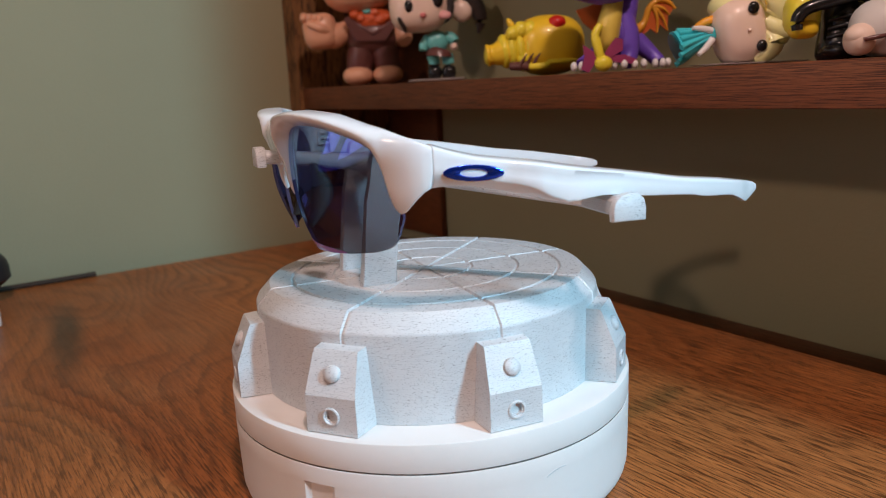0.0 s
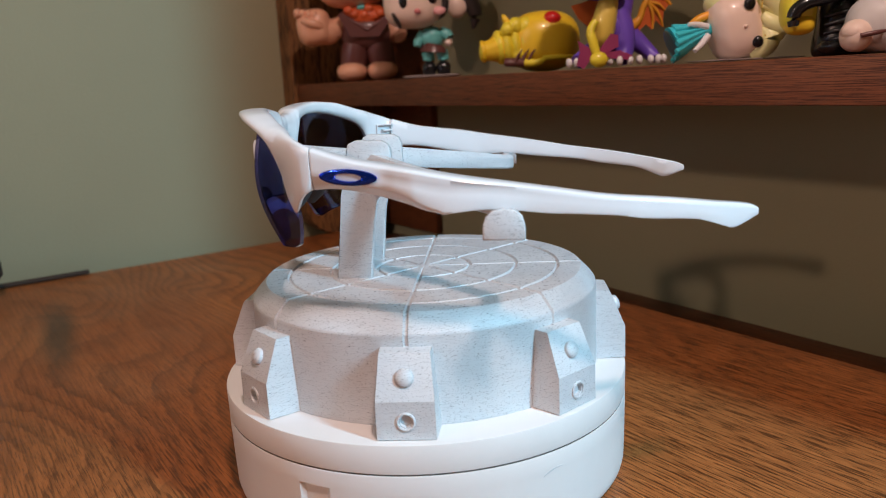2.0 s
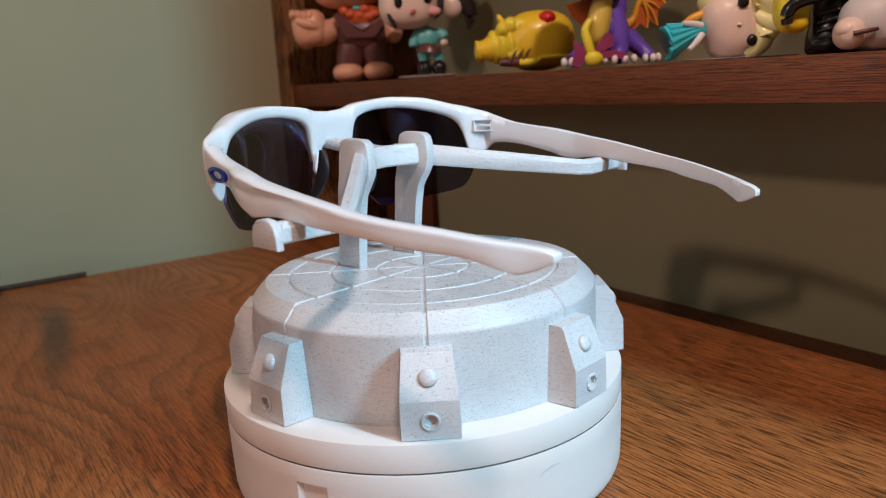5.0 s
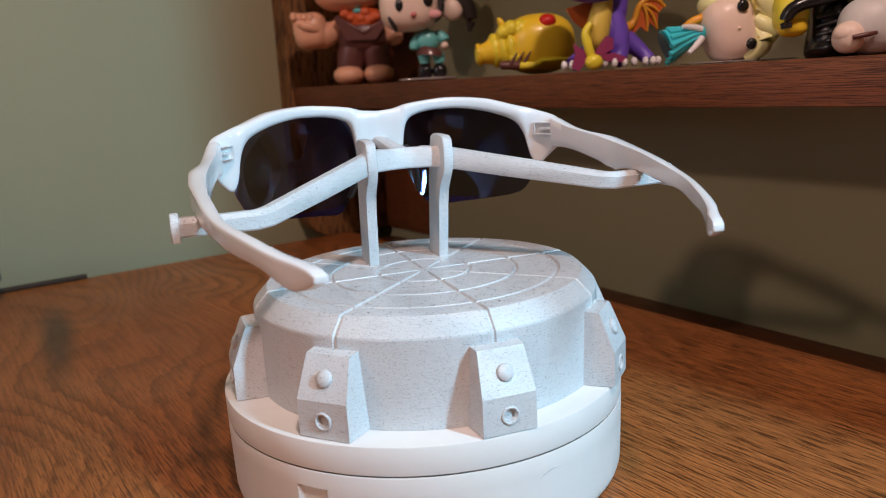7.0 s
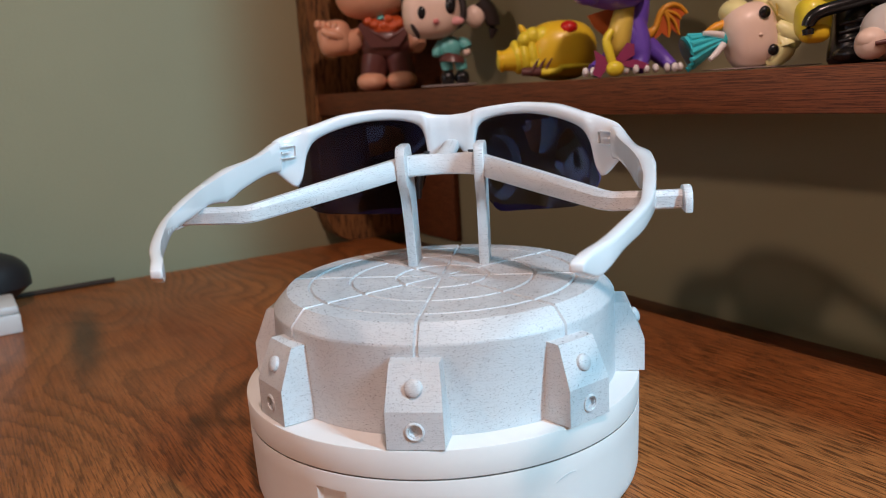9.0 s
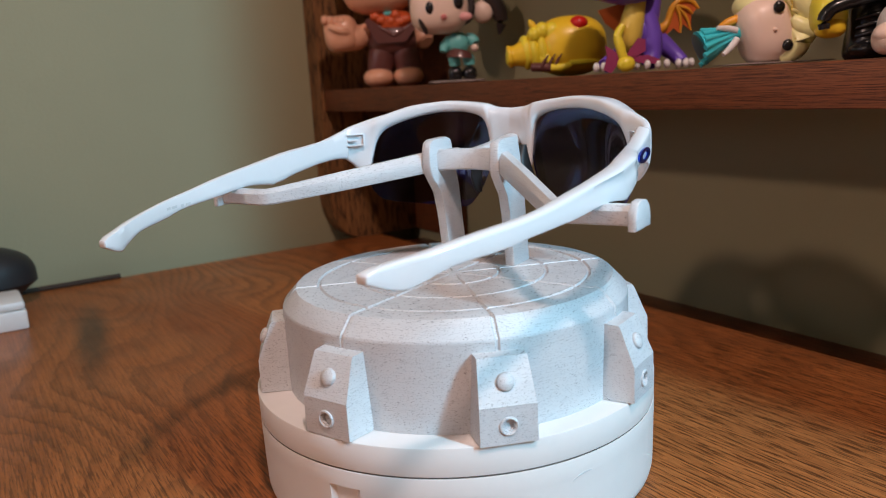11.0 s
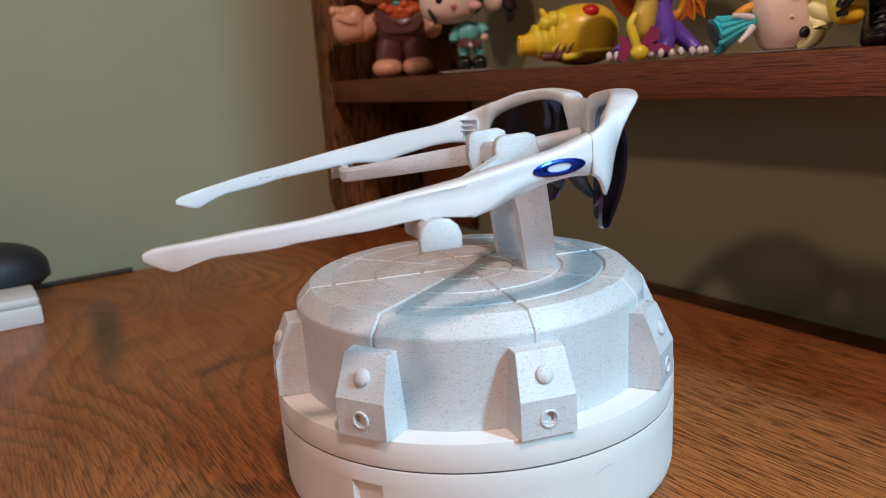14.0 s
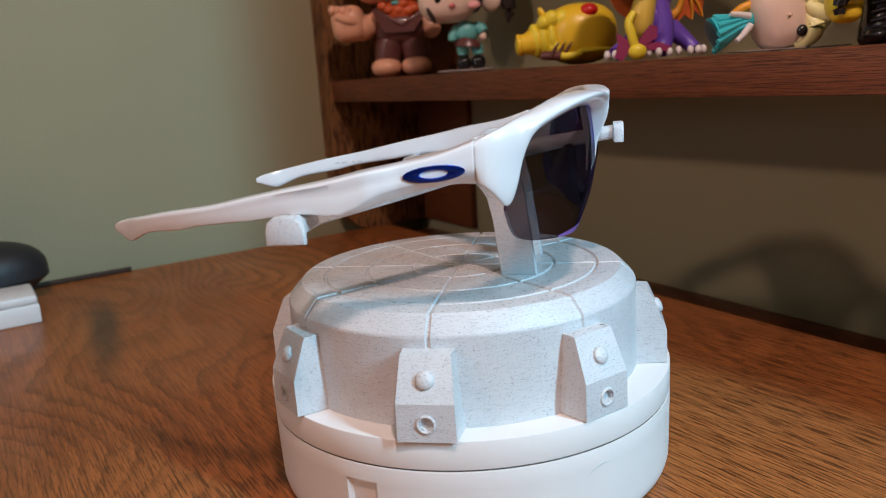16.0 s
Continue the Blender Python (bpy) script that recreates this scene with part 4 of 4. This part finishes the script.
    f.done("round yellow piglike figurine lying on its side")

    # purple winged figurine
    f = Figure("toy_figurine", -0.078, 0.190, [V_PURPLE, V_CREAM, V_FLAME, V_RUST, V_WHITE, V_MAGENTA, V_YELLOW])
    f.ball(V_PURPLE, -3, 3, 20, 9.5, 12, 13.5, tilt=-12)
    f.limb(V_CREAM, [(-12, -5, 10, 4), (-12, -6, 16, 6.5), (-10, -6, 26, 6.5), (-7, -5, 38, 5)], 16)
    f.limb(V_PURPLE, [(-2, -2, 29, 6), (1, -4, 18, 6), (1, -6, 8, 5), (-2, -8, 3, 4.5)])
    f.limb(V_PURPLE, [(5, 8, 18, 7), (11, 6, 13, 5.5), (17, 3, 7, 4.2), (20, 0, 3, 3.8)])
    f.limb(V_PURPLE, [(-8, 0, 15, 6), (-18, -3, 8, 4.5), (-26, -6, 3, 4)])
    for x, y in ((-9, -12), (-4, -14), (2, -13), (8, -10), (16, -5), (20, -6), (23.5, -4), (-31, -10), (-27, -11), (-23, -11)):
        f.ball(V_WHITE, x, y, 2.6, 1.8, 2.4, 2.6)
    f.ball(V_PURPLE, -17, -6, 49, 21, 18, 13, power=2.4, tilt=12, n=24)
    f.ball(V_PURPLE, -30, -12, 45, 10, 10, 7, tilt=18)
    # far wing: a bony leading edge, a scalloped membrane and ribs
    f.limb(V_PURPLE, [(-3, 1, 14, 8), (-2, 1, 24, 8), (1, 1, 34, 6.5), (2, 1, 44, 6)], 16)
    f.limb(V_FLAME, [(1, 4, 22, 3.4), (7, 4, 21.5, 3.4), (12, 4, 25, 2.0), (15, 4, 33, 1.8), (20, 4, 37, 1.6), (26, 4, 36, 1.3), (30, 4, 32, 0.8)], 8)
    f.plate(V_RUST, [(4, 20), (9, 22), (13, 26), (15.5, 33), (20, 36.5), (26, 35.5), (29, 32), (26, 29), (25.6, 20), (21.5, 24), (19.5, 19), (16, 22), (11, 18)], 4, 5.6)
    for x, z in ((25.6, 20.4), (19.6, 19.4), (26.5, 29)):
        f.limb(V_FLAME, [(17, 3.6, 34, 1.0), ((17 + x) / 2 + 1, 3.2, (34 + z) / 2 + 1, 0.9), (x, 3.6, z, 0.5)], 6)
    f.plate(V_RUST, [(-26, 34), (-10, 38), (-9, 25), (-16, 22), (-22, 27)], 6, 8)
    # the little winged insect beside it
    f.ball(V_YELLOW, -16, -16, 3.6, 5, 3.5, 4.2)
    f.limb(V_YELLOW, [(-17, -15, 6, 2.4), (-19, -15, 13, 2.6), (-20, -14, 19, 2.4), (-17, -13, 24, 2)])
    f.plate(V_MAGENTA, [(-16, 8), (-9, 17), (-5, 16), (-5, 10), (-11, 7)], -15, -13.8)
    f.plate(V_MAGENTA, [(-16, 7), (-4, 8), (3, 5), (2, 2.5), (-9, 4)], -14.6, -13.4)
    f.plate(V_MAGENTA, [(-18, 8), (-27, 14), (-26, 8), (-28, 1), (-24, -1), (-20, 4)], -15, -13.8)
    f.done("purple winged figurine with orange wings and white claws")

    # blonde figurine lying on its side
    f = Figure("toy_figurine", -0.002, 0.186, [V_PALE, V_BLONDE, V_BLACK, V_CYAN, V_WHITE, V_FLAME, V_DEEPTEAL, V_CREAM, V_CLEAR])
    f.ball(V_PALE, 0, 0, 15.2, 11.8, 13, 15.4, power=2.9, tilt=-13, n=28)
    f.ball(V_BLACK, 1.6, -12.8, 25, 2.7, 1.6, 2.8)
    f.ball(V_BLACK, 6.4, -12.2, 7.8, 2.6, 1.8, 2.7)
    f.ball(V_PALE, 0, -13.2, 15, 1.0, 1.0, 0.8)
    f.ball(V_BLONDE, 10.5, 3, 18, 9.5, 12, 17, power=2.4, tilt=-6, n=24)
    f.limb(V_BLONDE, [(7, -7, 33, 3), (12, -10, 28, 4.5), (16, -10, 22, 4.5), (18.5, -8, 16, 3)])
    f.limb(V_BLONDE, [(12, -8, 34, 3), (17, -9, 31, 4), (20, -8, 26, 3.5), (21.5, -6, 22, 1)])
    f.limb(V_BLONDE, [(9, -10, 20, 2), (13, -11, 16, 4), (17, -9, 13, 4.5), (19, -6, 9, 2)])
    f.limb(V_BLONDE, [(9, -9, 15, 2), (13, -10, 10, 4.6), (11, -9, 5, 4.4), (5, -7, 2.2, 2.5)])
    f.ball(V_BLONDE, -6, 4, 27, 7, 10, 6)
    for k in range(5):
        z0, a = 31 - k * 4.2, 0.4 * math.sin(k * 2.1)
        f.limb(V_BLONDE, [(9 + a, -10.5, z0 + 1, 0.6), (13 + a, -11, z0, 1.8), (17 - a, -8.5, z0 - 1.5, 2.2), (20 - 0.12 * (k - 3) ** 2, -4, z0 - 3, 2.0), (20, 3, z0 - 4, 0.6)], 8)
    f.limb(V_CYAN, [(-11, 0, 15, 2.8), (-16, 0, 14, 3.8), (-21, 0, 12.2, 5.2), (-26, 0, 10.2, 7.0), (-30, 0, 8.8, 8.4)], 18)
    for k in range(7):
        a = math.pi * (0.55 + 0.9 * k / 6)
        ca, sa = math.cos(a), math.sin(a)
        f.limb(V_CYAN, [(-14, 3.2 * ca, 14.4 + 3.0 * sa, 0.5), (-21, 5.0 * ca, 12.2 + 4.9 * sa, 0.8), (-30.5, 8.2 * ca, 8.8 + 8.0 * sa, 1.3)], 8)
    f.ball(V_DEEPTEAL, -30.4, 0, 8.7, 0.8, 7.4, 7.4, tilt=-24)
    f.limb(V_CREAM, [(6.5, -13.2, 28.5, 0.35), (7.4, -13.0, 26, 0.45), (7.2, -13.0, 23, 0.3)], 8)
    f.limb(V_CREAM, [(9.6, -12.4, 11, 0.35), (10.4, -12.2, 8.5, 0.45), (10.2, -12.0, 6, 0.3)], 8)
    f.ball(V_CLEAR, 6, 2, 0.2, 27, 15, 0.5, power=4)
    f.limb(V_WHITE, [(-14, -3, 16, 1.6), (-19, -4, 17, 1.5), (-24, -5, 17.5, 1.0)])
    f.limb(V_WHITE, [(-14, -4, 12, 1.6), (-18, -6, 8, 1.5), (-22, -8, 5, 1.0)])
    f.limb(V_FLAME, [(-10, 2, 22, 2), (-16, 2, 20, 2.2), (-21, 2, 17, 1.4)])
    f.done("blonde figurine in a turquoise dress lying on its side")

    # black boots with a yellow body and black grip
    f = Figure("toy_figurine", 0.0475, 0.2055, [V_BLACK, V_YELLOW, V_CYAN, V_AMBER])
    for x, y in ((-10, 0), (11, 5)):
        f.limb(V_BLACK, [(x, y, 0, 9.0), (x, y, 2.5, 10.2), (x, y, 8, 9.8), (x, y, 14, 8.8), (x, y, 19, 9.0), (x, y, 24, 8.4)], 20)
        f.ball(V_BLACK, x - 3, y - 5, 4, 7.5, 8, 4)
        for k in range(4):
            f.limb(V_BLACK, [(x - 8.5, y - 5, 6 + k * 3.6, 0.9), (x - 2, y - 10, 7.5 + k * 3.6, 1.2), (x + 5, y - 8.6, 6.5 + k * 3.6, 0.9)], 8)
    f.ball(V_YELLOW, 2, 2, 34, 27, 11, 11, power=4)
    f.ball(V_YELLOW, -29, -2, 20, 7, 7, 9, power=3)
    f.ball(V_AMBER, -29, -4, 14, 6, 6, 4.5, power=2.6)
    f.limb(V_BLACK, [(-35, -11, 13, 2.2), (-35, -11, 18, 2.8), (-31, -12, 22, 2.8), (-20, -13, 24.5, 2.8), (-9, -13, 26.5, 2.8), (-4, -12, 24, 2.8), (-3, -11, 18, 2.4)], 14)
    f.ball(V_CYAN, -16, -10, 33, 12, 2.5, 3, power=4)
    f.done("black-booted figurine with a yellow body and black grip")

    # pearl grey figurine lying down
    f = Figure("toy_figurine", 0.0655, 0.184, [V_GREY, V_PALE, V_BROWN])
    f.ball(V_GREY, 4, 2, 12, 14, 12, 12, power=2.3, n=26)
    f.ball(V_PALE, -9, -2, 7.5, 6, 6.5, 6.5, power=2.2)
    f.ball(V_PALE, -11, -3, 9, 4.5, 5, 4.2)
    f.limb(V_BROWN, [(-11, -8.5, 7.2, 0.9), (-6, -10, 8, 1.0), (-2, -10, 8.6, 0.7)])
    f.ball(V_GREY, 16, 4, 8, 9, 10, 8)
    f.done("pearl grey rounded figurine lying on the shelf")


# ---------------------------------------------------------------- small things on the table
def build_clutter():
    b = thing("white_box", "small white box lying on the table", "box")
    bm = bmesh.new()
    add_box(bm, (-0.362, -0.235, 0.0), (-0.319, -0.121, 0.0125), 0.0012)
    part("tray", bm, M_BASE, b)
    bm = bmesh.new()
    add_box(bm, (-0.3615, -0.2345, 0.0128), (-0.3195, -0.1215, 0.0185), 0.002)
    part("lid", bm, M_BASE, b)
    bm = bmesh.new()
    bmesh.ops.create_uvsphere(bm, u_segments=36, v_segments=20, radius=1)
    for v in bm.verts:
        c = v.co.copy()
        k = sum(abs(q) ** 2.5 for q in c) ** (-1 / 2.5)
        c = c * k
        z = max(-0.62, c.z)
        tuck = 1.0 - 0.32 * max(0.0, -z / 0.62)
        v.co = Vector((-0.399 + c.x * 0.031 * tuck, -0.172 + c.y * 0.066 * tuck, 0.0155 + z * 0.0275 + 0.004 * c.y * (c.z > 0)))
    low = min(v.co.z for v in bm.verts)
    for v in bm.verts:
        v.co.z -= low
    m = thing("computer_mouse", "matt black rounded computer mouse on the table", "mouse")
    part("shell", bm, M_RUBBER, m)
    bm = bmesh.new()
    rings = []
    for k in range(15):
        u = k / 14
        y = -0.62 + 0.575 * u
        x = -0.4375 - 0.002 * math.sin(u * 5)
        rings.append([(x + 0.002 * math.cos(a), y, 0.002 + 0.002 * math.sin(a)) for a in (2 * math.pi * i / 10 for i in range(10))])
    for ring in rings:
        for i, p in enumerate(ring):
            ring[i] = (p[0] + 0.009, p[1], p[2])
    loft(bm, rings)
    shape("cable", bm, M_CABLE, "thin dark cable lying along the table edge", "cable")


def build_monitor():
    """Stands further along the table and shows in the mirrored lenses."""
    m = thing("computer_monitor", "dark computer monitor with a lit blue screen", "monitor")
    turned = pose(-0.20, -0.74, 0, 0, 0, -18)

    def put(bm):
        bm.transform(turned)
        return bm
    bm = bmesh.new()
    add_box(bm, (-0.235, -0.03, 0.10), (0.235, 0.0, 0.44), 0.004)
    body = part("housing", put(bm), M_RUBBER, m)
    bm = bmesh.new()
    add_box(bm, (-0.224, 0.0005, 0.115), (0.224, 0.002, 0.428))
    screen = part("screen", put(bm), M_SCREEN, m, "dim blue lit screen")
    for x0, x1, z0, z1 in ((-0.19, -0.06, 0.22, 0.36), (0.0, 0.12, 0.17, 0.38), (0.145, 0.21, 0.30, 0.40)):
        bm = bmesh.new()
        add_box(bm, (x0, 0.0022, z0), (x1, 0.003, z1))
        part("screen_window", put(bm), M_PAGE, screen, "pale lit page")
    bm = bmesh.new()
    add_box(bm, (-0.03, -0.045, 0.008), (0.03, -0.0305, 0.26), 0.003)
    part("neck", put(bm), M_RUBBER, m)
    bm = bmesh.new()
    add_box(bm, (-0.12, -0.12, 0.0), (0.12, 0.03, 0.008), 0.003)
    part("foot", put(bm), M_RUBBER, m)


build_room()
build_table()
build_hutch()
platter = build_turntable()
stand = build_stand()
shades = build_sunglasses()
build_figurines()
build_clutter()
build_monitor()


def motions():
    turn = [(t, pose(0, 0, 0, 0, 0, TURN0 - SPEED * t)) for t in range(0, 17)]
    walk(platter, turn)
    walk(stand, turn)
    walk(shades, turn)


motions()
